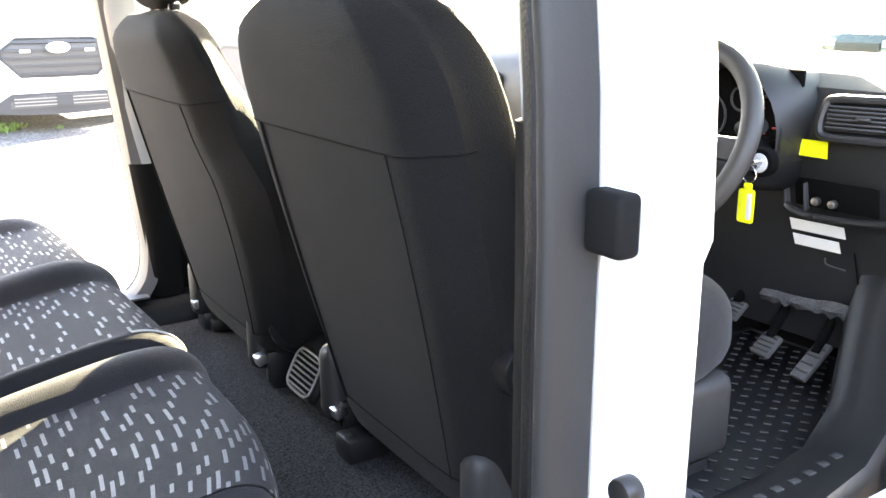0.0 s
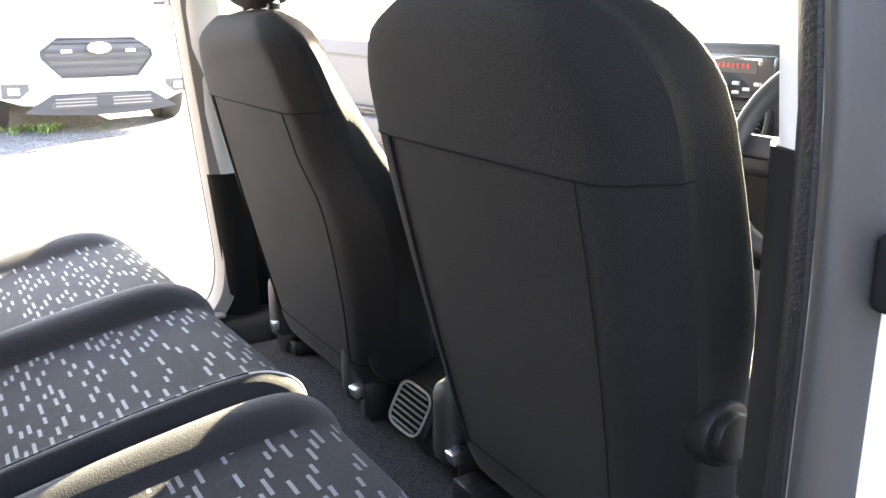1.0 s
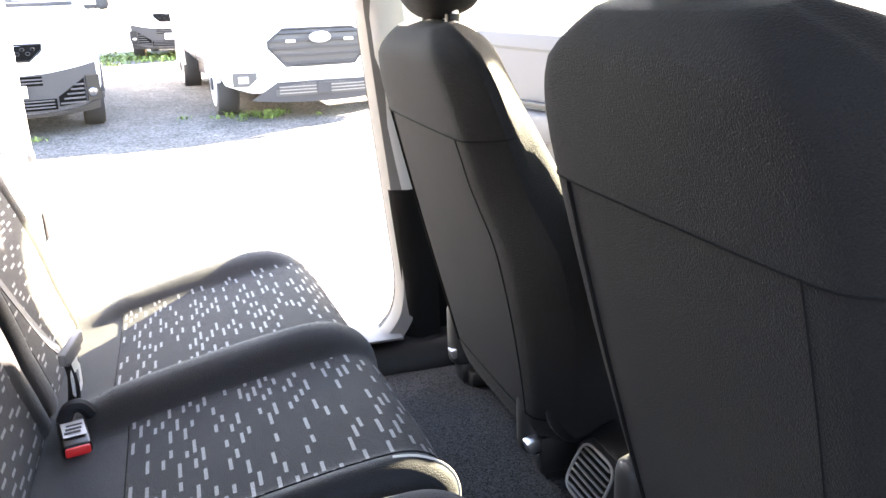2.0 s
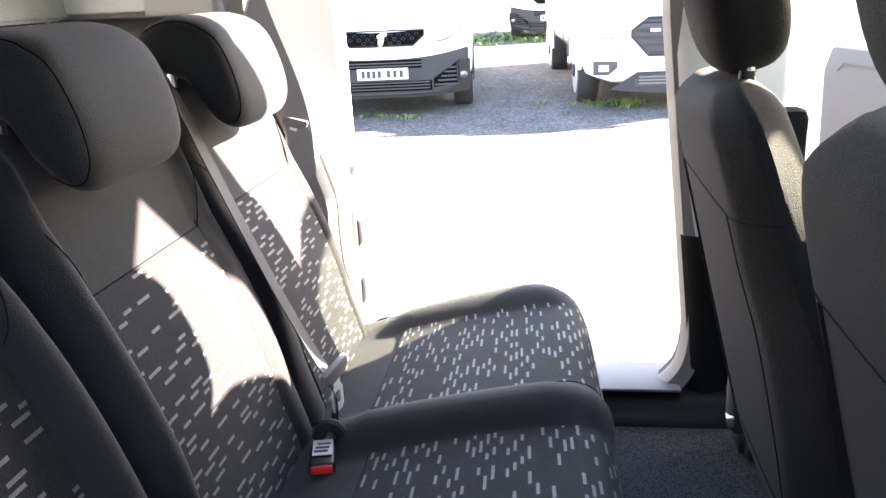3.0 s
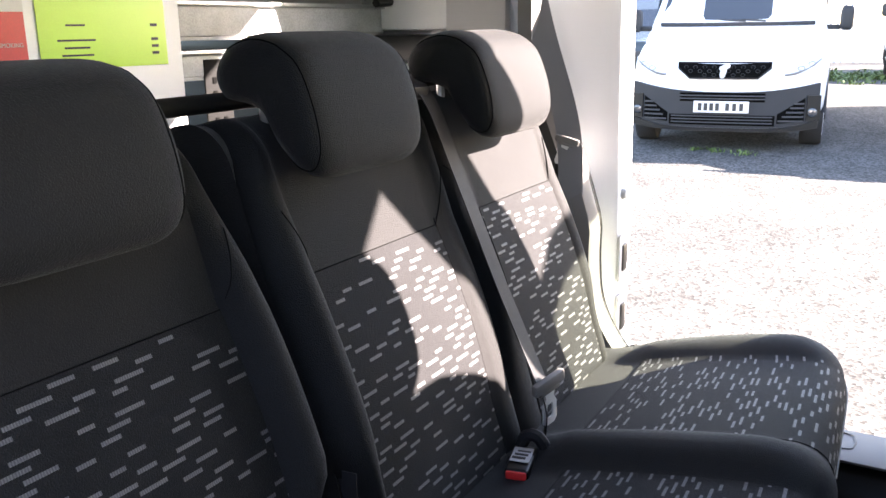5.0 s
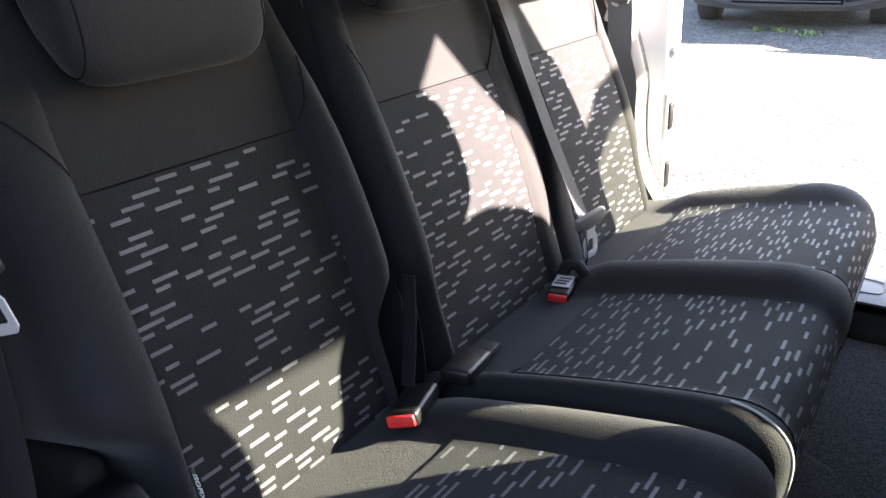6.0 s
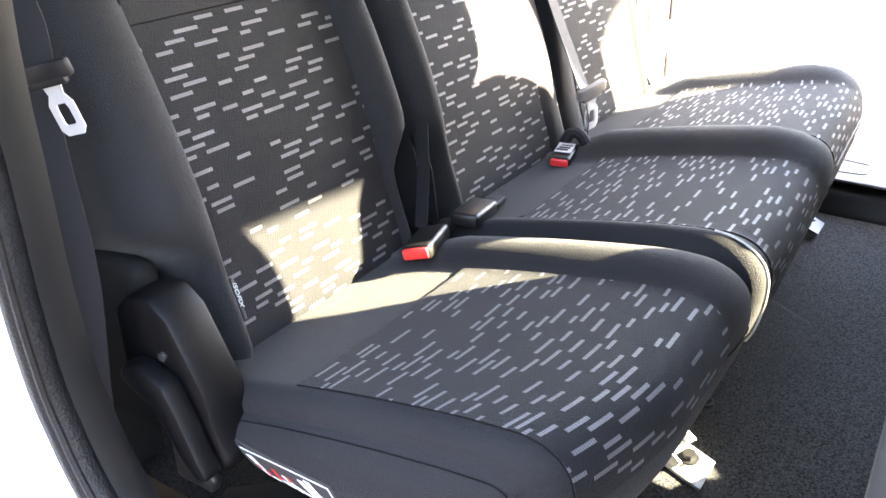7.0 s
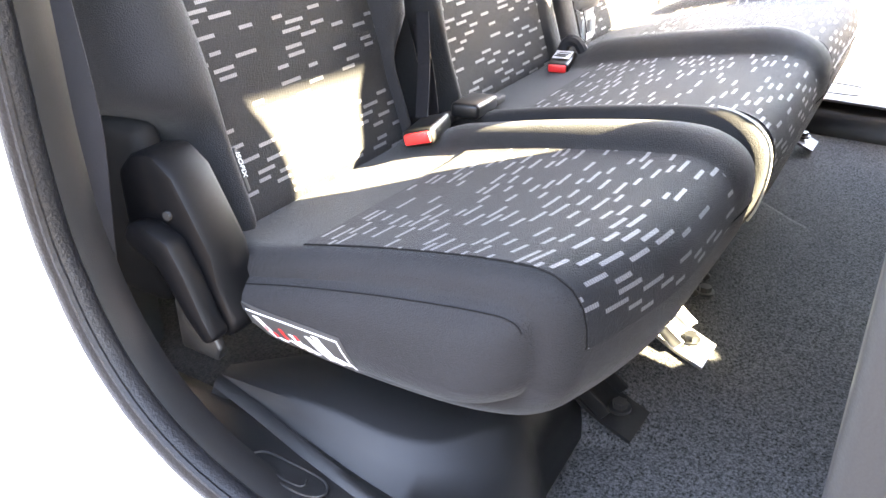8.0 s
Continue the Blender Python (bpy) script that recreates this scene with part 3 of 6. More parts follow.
part("window_frame", moved(tube([(0.02, 0, 1.15), (0.30, 0, 1.46), (0.52, 0, 1.655), (0.62, 0, 1.715), (0.90, 0, 1.745), (0.945, 0, 1.70), (0.95, 0, 1.40), (0.95, 0, 1.16)], 0.022, 10, 6, False, (0, 1, 0)), PD @ Matrix.Translation((0, -0.05, 0))), "white", pdoor)
part("top_rail", door_sheet([(0.55, 1.640), (0.62, 1.675), (0.93, 1.690), (0.94, 1.765), (0.62, 1.745), (0.50, 1.66)], 0.02, 0.07, 0.008), "white", pdoor)
part("door_window", door_sheet([(0.04, 1.11), (0.30, 1.43), (0.54, 1.65), (0.62, 1.70), (0.93, 1.72), (0.94, 1.16)], 0.045, 0.050, 0.0), "tinted", pdoor, "clear green-tinted window glass")


# ---- front seats ----
def front_seat(name, cx, dy, label, H=0.614, flare=0.16):
    """A bucket seat whose back's rear panel is centred at cx; dy shifts it along the van."""
    seat = thing(name, label, "seat", (cx, 1.0 + dy, 0.60), group="front seats")
    base, upv, fwd = Vector((cx, 0.785 + dy, 0.655)), Vector((0, -0.225, 0.974)), Vector((0, 0.974, 0.225))
    def half(s, inner=False):
        """Half the width at the height s; the passenger's inner side swells at the elbow and slopes at the shoulder."""
        k = s / H
        bow = math.sin(min(k / 0.72, 1.0) * math.pi / 2)
        if inner and flare < 0:
            return (0.225 + 0.125 * math.sin(min(k / 0.55, 1.0) * math.pi / 2)) * (1 - 0.20 * ease((k - 0.54) / 0.16) - 0.10 * ease((k - 0.68) / 0.20) - 0.28 * max(0.0, (k - 0.84) / 0.16) ** 2)
        w = 0.200 + 0.062 * bow
        if k > 0.78:
            w *= 1 - 0.40 * ((k - 0.78) / 0.22) ** 2.6
        return w

    def surf(s, a, grow=0.0):
        """A point of the shell: s up the back, a round it (0: right side, 90: front, 270: rear)."""
        k = s / H
        deep = 0.066 - 0.016 * k
        n = 4.0
        c, q = math.cos(a), math.sin(a)
        r = (abs(c) ** n + abs(q) ** n) ** (-1 / n)
        w = half(s, c > 0) * (1.0 + 0.05 * (q * r) * (1 - k))
        top = 0.0
        if k > 0.93:
            f = (k - 0.93) / 0.07
            top = f * f * 0.55
        px, py = c * r, q * r
        if q < 0:
            # flat rear panel between two sloping side faces
            f = math.degrees(math.atan2(-q, abs(c))) / 90
            bx, by = (1.0, -0.30 * f / 0.12) if f < 0.12 else ((1.0 - 0.27 * (f - 0.12) / 0.34, -0.30 - 0.70 * (f - 0.12) / 0.34) if f < 0.46 else (0.73 * (1 - (f - 0.46) / 0.54), -1.0))
            px, py = 0.25 * px + 0.75 * math.copysign(bx, c), 0.25 * py + 0.75 * by
        if q > 0 and (flare > 0 or c > 0):
            # the bolsters of the upper front flare out or draw in
            px *= 1 + flare * q * ease((k - (0.25 if flare > 0 else 0.62)) / 0.3)
        x = (w + grow) * px * (1 - 0.35 * top)
        y = (deep + grow) * py * (1 - top) + deep
        y += 0.03 * max(q, 0) * abs(c) ** 2 * (1 - k)
        return base + Vector((x, 0, 0)) + upv * s + fwd * y

    ss = [0, 0.008, 0.03] + [0.06 + (H - 0.094 - 0.06) / 16 * i for i in range(17)] + [H - 0.075, H - 0.055, H - 0.037, H - 0.024, H - 0.014, H - 0.006, H]
    secs = []
    for i, s in enumerate(ss):
        sh = 0.90 if i == 0 else (0.965 if i == 1 else 1.0)
        ring_pts = [surf(s, 2 * math.pi * j / 72) for j in range(72)]
        cen = sum(ring_pts, Vector()) / 72
        secs.append([cen + (p - cen) * sh for p in ring_pts])
    back = part("backrest", loft_closed(secs), "back_cloth", seat)
    # seams: across the shoulders, and down both sides of the rear panel
    part("seam", tube([surf(0.478, math.radians(a), 0.0006) for a in range(178, 364, 6)], 0.0010, 6, 2), "seam", back)
    for a0, a1, r in ((229, 226, 0.0030), (311, 314, 0.0009)):
        part("seam", tube([surf(0.478 * (1 - f) + 0.05 * f, math.radians(a0 + (a1 - a0) * f), 0.0004) for f in (i / 14 for i in range(15))], r, 6, 2), "seam", back)
    part("seam", tube([surf(0.055, math.radians(a), 0.0006) for a in range(200, 342, 6)], 0.0010, 6, 2), "seam", back)
    # headrest on two posts
    hr = Matrix.Translation(base + upv * (H + 0.103) + fwd * 0.082) @ pose(0, 0, 0, 14)
    head = part("headrest", pillow(0.215, 0.205, 0.115, hr, 3.0, taper=0.08), "back_cloth", seat)
    for sx in (-0.06, 0.06):
        part("headrest_post", tube([base + upv * (H - 0.03) + fwd * 0.07 + Vector((sx, 0, 0)), base + upv * (H + 0.06) + fwd * 0.085 + Vector((sx, 0, 0))], 0.006, 8, 0), "steel", seat)
        part("post_collar", cyl(0.011, 0.012, base + upv * (H + 0.002) + fwd * 0.072 + Vector((sx, 0, 0)), "z", 12), "plastic", seat)
    # cushion, lower frame, side cover, reclining wheel
    part("cushion", pillow(0.47, 0.17, 0.48, Matrix.Translation((cx - (0.010 if cx > 0 else 0.0), 1.01 + dy + (0.035 if cx > 0 else 0.0), 0.812)) @ pose(0, 0, 0, 4), 3.2), "fabric", seat)
    for sx in (-1, 1):
        part("hinge_plate", box((0.012, 0.07, 0.06), base + Vector((sx * 0.19, 0.04, -0.012)), 0.004), "black_metal", seat)
        part("hook_clip", box((0.022, 0.022, 0.020), base + Vector((sx * 0.185, -0.004, 0.006)), 0.003, m=pose(0, 0, 0, 16)), "steel", seat, "bright metal hook clip")
        part("seat_rail", box((0.04, 0.40, 0.030), (cx + sx * 0.17, 1.00 + dy, 0.612), 0.006), "black_metal", seat)
        part("side_cover", box((0.05, 0.46, 0.13), (cx - 0.02 + sx * (0.200 if cx > 0 else 0.175), 1.00 + dy, 0.695), 0.022, 3), "trim", seat)
        part("seat_riser", box((0.03, 0.34, 0.08), (cx - 0.02 + sx * 0.15, 1.02 + dy, 0.645), 0.006), "black_metal", seat)
    wheel_side = 1 if cx > 0 else -1
    knob = join(cyl(0.033, 0.030, (cx + wheel_side * 0.246, 0.800 + dy, 0.885), "x", 14, bevel=0.006), cyl(0.026, 0.042, (cx + wheel_side * 0.249, 0.800 + dy, 0.885), "x", 8, bevel=0.004))
    part("recline_knob", knob, "plastic", seat)
    part("hinge_disc", cyl(0.060, 0.014, (cx - wheel_side * 0.225, 0.845 + dy, 0.735), "x", 36, bevel=0.003), "plastic", seat)
    return seat


front_seat("driver_seat", 0.306, 0.0, "black cloth driver seat with headrest, seen from behind", 0.640)
front_seat("passenger_seat", -0.332, -0.024, "black cloth front passenger seat with headrest", flare=-0.34)


# ---- rear bench ----
LEAN_BACK = radians(17)
UPV, FWD = Vector((0, -math.sin(LEAN_BACK), math.cos(LEAN_BACK))), Vector((0, math.cos(LEAN_BACK), math.sin(LEAN_BACK)))
BACK_BASE = Vector((0, 0.105, 0.775))


def edge_drop(d, r):
    """How far a rounded edge of radius r falls at the distance d from the rim."""
    if d >= r:
        return 0.0
    return r - math.sqrt(max(r * r - (r - max(d, 0)) ** 2, 0))


def bump_at(x, c, w):
    k = (x - c) / w
    return max(0.0, 1 - k * k) ** 1.5 if abs(k) < 1 else 0.0


BACK_TOP = 0.545


def bolster(u, a, drop):
    """Height of a side bolster: u runs from the panel's edge (0) over a round crest to the outer edge (1)."""
    if u < 0.42:
        return a * math.sqrt(max(0.0, 1 - (1 - u / 0.42) ** 2))
    v = (u - 0.42) / 0.58
    return a - (a + drop) * (1 - math.sqrt(max(0.0, 1 - v * v)))


def back_surface(x0, x1, panels, amp, foot):
    """Front face of a backrest as a function of x and the height s along it. panels: the cloth panels' edges in x;
    amp: how proud the bolsters stand; foot: how much of the two outer bolsters is cut away beside the hinges."""
    panels = sorted(panels)
    mids = [(a[1] + b[0]) / 2 for a, b in zip(panels, panels[1:])]

    def surf(x, s, lift=0.0):
        low = ease((0.50 - s) / 0.16)
        a = amp * (0.12 + 0.88 * low)
        slim = 0.042 * max(0.0, (s - 0.28) / 0.265) ** 2
        h = 0.0
        px = x
        for i, (p0, p1) in enumerate(panels):
            lo, hi = ([x0] + mids)[i], (mids + [x1])[i]
            if lo <= x <= p0:
                u = (p0 - x) / (p0 - lo)
                outer = i == 0
                k = 1 - (foot[0] * ease((0.180 - s) / 0.065) if outer else 0.0)
                px = p0 - (p0 - lo - (slim if outer else 0.0)) * u * k
                h = bolster(u, a * (0.3 + 0.7 * k) * (0.25 if x0 < -0.5 else 1.0), 0.034 if outer else 0.012)
                break
            if p1 <= x <= hi:
                u = (x - p1) / (hi - p1)
                outer = i == len(panels) - 1
                k = 1 - (foot[1] * ease((0.180 - s) / 0.065) if outer else 0.0)
                px = p1 + (hi - p1 - (slim if outer else 0.0)) * u * k
                h = bolster(u, a * (0.3 + 0.7 * k) * (1.0 if outer else 0.22), 0.034 if outer else 0.012)
                break
        # padding swells in the small of the back and towards the cushion
        h += 0.016 * math.sin(min(max(s / 0.36, 0), 1) * math.pi)
        h += 0.012 * max(0.0, 1 - s / 0.10)
        h -= edge_drop(BACK_TOP - s, 0.06)
        h -= edge_drop(s, 0.03)
        return BACK_BASE + Vector((px, 0, 0)) + UPV * s + FWD * (h + lift)
    return surf


def grid_line(a, b, n):
    """Stations from a to b, closer together near the ends."""
    pts = []
    for i in range(n + 1):
        k = i / n
        k = k - 0.5 * math.sin(2 * math.pi * k) / (2 * math.pi) * 1.6
        pts.append(a + (b - a) * k)
    return pts


def shell(surf, x0, x1, v0, v1, nx, nv, inner, bulge=0.0):
    """A padded block: the face surf(x, v), with walls running back to inner(x, v)."""
    xs, vs = grid_line(x0, x1, nx), grid_line(v0, v1, nv)
    bm = bmesh.new()
    top = [[bm.verts.new(surf(x, v)) for x in xs] for v in vs]
    low = [[bm.verts.new(inner(x, v)) for x in xs] for v in vs]
    for i in range(nv):
        for j in range(nx):
            bm.faces.new((top[i][j], top[i][j + 1], top[i + 1][j + 1], top[i + 1][j]))
            bm.faces.new((low[i][j], low[i + 1][j], low[i + 1][j + 1], low[i][j + 1]))
    rim = [(0, j) for j in range(nx)] + [(i, nx) for i in range(nv)] + [(nv, j) for j in range(nx, 0, -1)] + [(i, 0) for i in range(nv, 0, -1)]
    cen = sum((v.co for v in top[nv // 2]), Vector()) / (nx + 1)
    levels = [[top[i][j] for i, j in rim]]
    for f in (0.25, 0.5, 0.75, 0.92):
        row = []
        for i, j in rim:
            p = top[i][j].co.lerp(low[i][j].co, f)
            away = p - cen
            down = (low[i][j].co - top[i][j].co)
            if down.length > 1e-6:
                away -= down.normalized() * away.dot(down.normalized())
            row.append(bm.verts.new(p + away.normalized() * bulge * math.sin(min(f * 1.08, 1) * math.pi)))
        levels.append(row)
    levels.append([low[i][j] for i, j in rim])
    k = len(rim)
    for a, b in zip(levels, levels[1:]):
        for i in range(k):
            bm.faces.new((a[i], a[(i + 1) % k], b[(i + 1) % k], b[i]))
    return bm


def cushion_profile():
    """The cushion's outline from back to front over the roll and back underneath: points in y, z, with how much the bolsters rise there."""
    pts = []
    for i in range(24):
        y = 0.085 + (0.420 - 0.085) * i / 23
        z = 0.797 + 0.195 * (y - 0.12) + 0.006 * math.sin(min(max((y - 0.16) / 0.36, 0), 1) * math.pi)
        pts.append((y, z, min(1.0, max(0.0, (y - 0.10) / 0.10))))
    zt = pts[-1][1]
    nose = smooth_path([(0, *pts[-1][:2]), (0, 0.452, 0.864), (0, 0.480, 0.866), (0, 0.504, 0.858), (0, 0.518, 0.838), (0, 0.521, 0.800), (0, 0.514, 0.765), (0, 0.494, 0.735), (0, 0.455, 0.712), (0, 0.38, 0.696), (0, 0.25, 0.690), (0, 0.17, 0.698), (0, 0.125, 0.718), (0, 0.098, 0.750), (0, 0.088, 0.780)], 4)
    for p in nose[1:]:
        pts.append((p.y, p.z, ease((p.z - 0.775) / 0.085) * (1 - 0.55 * ease((p.y - 0.44) / 0.08)) if p.y > 0.4 and p.z > 0.77 else 0.0))
    return pts


PROFILE = cushion_profile()
PROFILE_LENGTH = [0.0]
for pa, pb in zip(PROFILE, PROFILE[1:]):
    PROFILE_LENGTH.append(PROFILE_LENGTH[-1] + math.hypot(pb[0] - pa[0], pb[1] - pa[1]))


PANEL_END = PROFILE_LENGTH[next(i for i, p in enumerate(PROFILE) if p[0] > 0.45 and p[1] < 0.818)]


def profile_at(v):
    """Point, outward normal and bolster weight at the length v along the profile."""
    i = 0
    while i < len(PROFILE) - 2 and PROFILE_LENGTH[i + 1] < v:
        i += 1
    k = (v - PROFILE_LENGTH[i]) / max(PROFILE_LENGTH[i + 1] - PROFILE_LENGTH[i], 1e-6)
    n = len(PROFILE)

    def normal(q):
        a, b = PROFILE[(q - 1) % n], PROFILE[(q + 1) % n]
        return Vector((0, -(b[1] - a[1]), b[0] - a[0])).normalized()
    a, b = PROFILE[i], PROFILE[i + 1]
    nor = normal(i).lerp(normal(i + 1), k)
    return Vector((0, a[0] + (b[0] - a[0]) * k, a[1] + (b[1] - a[1]) * k)), nor.normalized(), a[2] + (b[2] - a[2]) * k


def cushion_surface(x0, x1, bolsters, r0, r1):
    def surf(x, v, lift=0.0):
        p, n, w = profile_at(v)
        up = sum(a * bump_at(x, c, wd) for c, wd, a in bolsters) * w
        up -= edge_drop(x - x0, r0) + edge_drop(x1 - x, r1)
        # the front edge runs slightly askew, and the side tucks in towards its foot
        front = min(max((p.y - 0.15) / 0.30, 0.0), 1.0)
        skew = (0.012 + 0.045 * min(0.0, x - 0.1) - 0.036 * max(0.0, (x - 0.42) / 0.18) ** 1.8 - 0.050 * max(0.0, (-0.48 - x) / 0.165) ** 2) * front
        tuck = 0.22 * max(0.0, 0.765 - p.z) * ease((x - 0.48) / 0.12)
        return p + Vector((x - tuck, skew, 0)) + n * (up + lift)
    return surf


# side view of a rear headrest in y, z: a saddle whose front pad hangs over the backrest
SADDLE = smooth_path([(0, -0.106, 1.335), (0, -0.082, 1.366), (0, -0.036, 1.377), (0, 0.012, 1.360), (0, 0.038, 1.310), (0, 0.048, 1.255), (0, 0.034, 1.227), (0, 0.004, 1.236), (0, -0.026, 1.284), (0, -0.058, 1.300), (0, -0.094, 1.307)], 5, True)


def headrest_point(hx, width, dz, u, i, grow=1.0):
    """A point of the headrest: u from -1 to 1 across it, i along its side view."""
    k = (1 - abs(u) ** 7) ** 0.4
    k = (0.30 + 0.70 * k) * grow
    p = SADDLE[i % len(SADDLE)]
    heart = Vector((0, -0.03 if p.y < 0 else 0.012, 1.332 if p.y < 0 else 1.30))
    q = heart + (p - heart) * k
    return Vector((hx + width / 2 * u, q.y, q.z + dz))


def rear_headrest(hx, width, dz):
    us = [-1, -0.985, -0.96, -0.92, -0.86, -0.78, -0.66, -0.5, -0.25, 0, 0.25, 0.5, 0.66, 0.78, 0.86, 0.92, 0.96, 0.985, 1]
    return loft_closed([[headrest_point(hx, width, dz, u, i) for i in range(len(SADDLE))] for u in us])


def seat_unit(name, label, x0, x1, b0, b1, places, amp, foot, cush_bol, rolls, skirt=False):
    """A part of the bench: back (b0 to b1), cushion (x0 to x1) and, for each place, cloth panels and a headrest.
    places: (x0, x1 of the back panel, x0, x1 and rear edge of the cushion panel, headrest centre, its width, its lift)."""
    cx = (x0 + x1) / 2
    unit = thing(name, label, "seat", (cx, 0.25, 0.60), group="rear bench seats")
    panels = [(p[0], p[1]) for p in places]
    bs = back_surface(b0, b1, panels, amp, foot)
    n = 56 if x1 - x0 < 0.5 else 110
    back = part("backrest", shell(bs, b0, b1, 0.0, BACK_TOP, n, 54, lambda x, s: BACK_BASE + Vector((bs(x, s).x, 0, 0)) + UPV * s + FWD * -0.09), "fabric", unit)
    cs = cushion_surface(x0, x1, cush_bol, *rolls)
    xs = grid_line(x0, x1, n)
    secs = [[cs(x, v) for v in PROFILE_LENGTH] for x in xs]
    if skirt:
        # the padded side turns over a soft edge and swells slightly
        last = secs[-1]
        heart = [Vector((x1 - 0.008, min(max(p.y, 0.22), 0.40), 0.755)) for p in last]
        for k in (0.03, 0.06, 0.10, 0.15, 0.21, 0.28, 0.36, 0.45, 0.55, 0.66, 0.78, 0.90, 0.97):
            dx = 0.027 * (1 - (1 - k) ** 3.2)
            secs.append([p.lerp(h, k) + Vector((dx, 0, 0)) for p, h in zip(last, heart)])
        side_seam = [secs[n + 3][i] + Vector((0.0006, 0, 0.0004)) for i in range(1, 40)]
    cush = part("cushion", loft_closed(secs), "fabric", unit)
    if skirt:
        part("seam", tube(side_seam, 0.0006, 6, 0), "seam", cush)
    for p0, p1, c0, c1, rear, hx, wide, dz in places:
        part("back_panel", solid(uv_patch(lambda u, v: bs(u, v, 0.0022), p0 + 0.002, p1 - 0.002, 0.012, 0.354, 34, 44), 0.001), "pattern", back, "grey dashes woven into black cloth")
        part("cushion_panel", solid(uv_patch(lambda u, v: cs(u, v, 0.0022), c0, c1, rear, PANEL_END, 34, 50), 0.001), "pattern", cush, "grey dashes woven into black cloth")
        for line in ([bs(p0, 0.354 * i / 16 + 0.01, 0.001) for i in range(17)], [bs(p1, 0.354 * i / 16 + 0.01, 0.001) for i in range(17)], [bs(p0 + (p1 - p0) * i / 10, 0.355, 0.001) for i in range(11)]):
            part("seam", tube(line, 0.0007, 6, 1), "seam", back)
        # seams that sweep from the panel's upper corners out over the shoulders
        for e, far in ((p0, max(b0 + 0.03, p0 - 0.055)), (p1, min(b1 - 0.03, p1 + 0.055))):
            part("seam", tube([bs(e + (far - e) * k, 0.355 + 0.075 * k ** 0.8, 0.0008) for k in (0.0, 0.2, 0.4, 0.6, 0.8, 1.0)], 0.0007, 6, 2), "seam", back)
        for line in ([cs(c0, rear + (PANEL_END - rear) * i / 20, 0.001) for i in range(21)], [cs(c1, rear + (PANEL_END - rear) * i / 20, 0.001) for i in range(21)], [cs(c0 + (c1 - c0) * i / 10, rear - 0.001, 0.001) for i in range(11)]):
            part("seam", tube(line, 0.0007, 6, 1), "seam", cush)
        head = part("headrest", rear_headrest(hx, wide, dz), "fabric", unit)
        for u in (-0.90, 0.90):
            part("seam", tube([headrest_point(hx, wide, dz, u, i, 1.004) for i in range(4, 36)], 0.0008, 6, 0), "seam", head)
        for sx in (-0.05, 0.05):
            part("headrest_post", tube([BACK_BASE + Vector((hx + sx, 0, 0)) + UPV * 0.50 + FWD * -0.03, BACK_BASE + Vector((hx + sx, 0, 0)) + UPV * 0.57 + FWD * -0.012], 0.006, 8, 0), "steel", unit)
    # seam along the front edge of the cushion
    part("seam", tube([cs(x0 + 0.02 + (x1 - x0 - 0.04) * i / 30, PANEL_END, 0.001) for i in range(31)], 0.0007, 6, 1), "seam", cush)
    return unit, bs, cs, cush


near_unit, near_back, near_cush, near_pad = seat_unit(
    "single_rear_seat", "black patterned cloth single rear seat with headrest", 0.226, 0.605, 0.211, 0.622, [(0.267, 0.538, 0.314, 0.584, 0.148, 0.434, 0.216, -0.022)],
    0.032, (0.80, 0.68), [(0.268, 0.05, 0.020)], (0.026, 0.024), True)
wide_unit, wide_back, wide_cush, wide_pad = seat_unit(
    "double_rear_seat", "black patterned cloth double rear seat with two headrests", -0.645, 0.212, -0.574, 0.198,
    [(-0.526, -0.262, -0.522, -0.222, 0.108, -0.335, 0.226, -0.006), (-0.140, 0.140, -0.098, 0.166, 0.133, 0.054, 0.216, -0.004)],
    0.030, (0.30, 0.45), [(0.194, 0.04, 0.016), (-0.160, 0.066, 0.028), (-0.572, 0.06, 0.018)], (0.045, 0.026))
# pale piping on the front corner of the double cushion
part("piping", tube([wide_cush(0.186 + 0.004 * math.sin(k / 9 * 3.1), 0.385 + 0.014 * k, 0.0012) for k in range(12)], 0.0014, 6, 2), "piping", wide_pad, "pale cream piping")
part("piping", tube([wide_cush(-0.60 + 0.033 * k, 0.468, 0.0030) for k in range(12)], 0.0011, 6, 2), "piping", wide_pad, "pale cream piping")


# ---- bench fittings ----
def webbing(points, width, across, name, parent, label="", t=0.0012, mat="webbing"):
    """A flat strap along a smooth path; across: the direction of its width."""
    path = smooth_path(points, 8)
    ac = Vector(across).normalized() * width / 2
    bm = strip([[p - ac, p - ac * 0.5, p, p + ac * 0.5, p + ac] for p in path])
    return part(name, solid(bm, t), mat, parent, label)


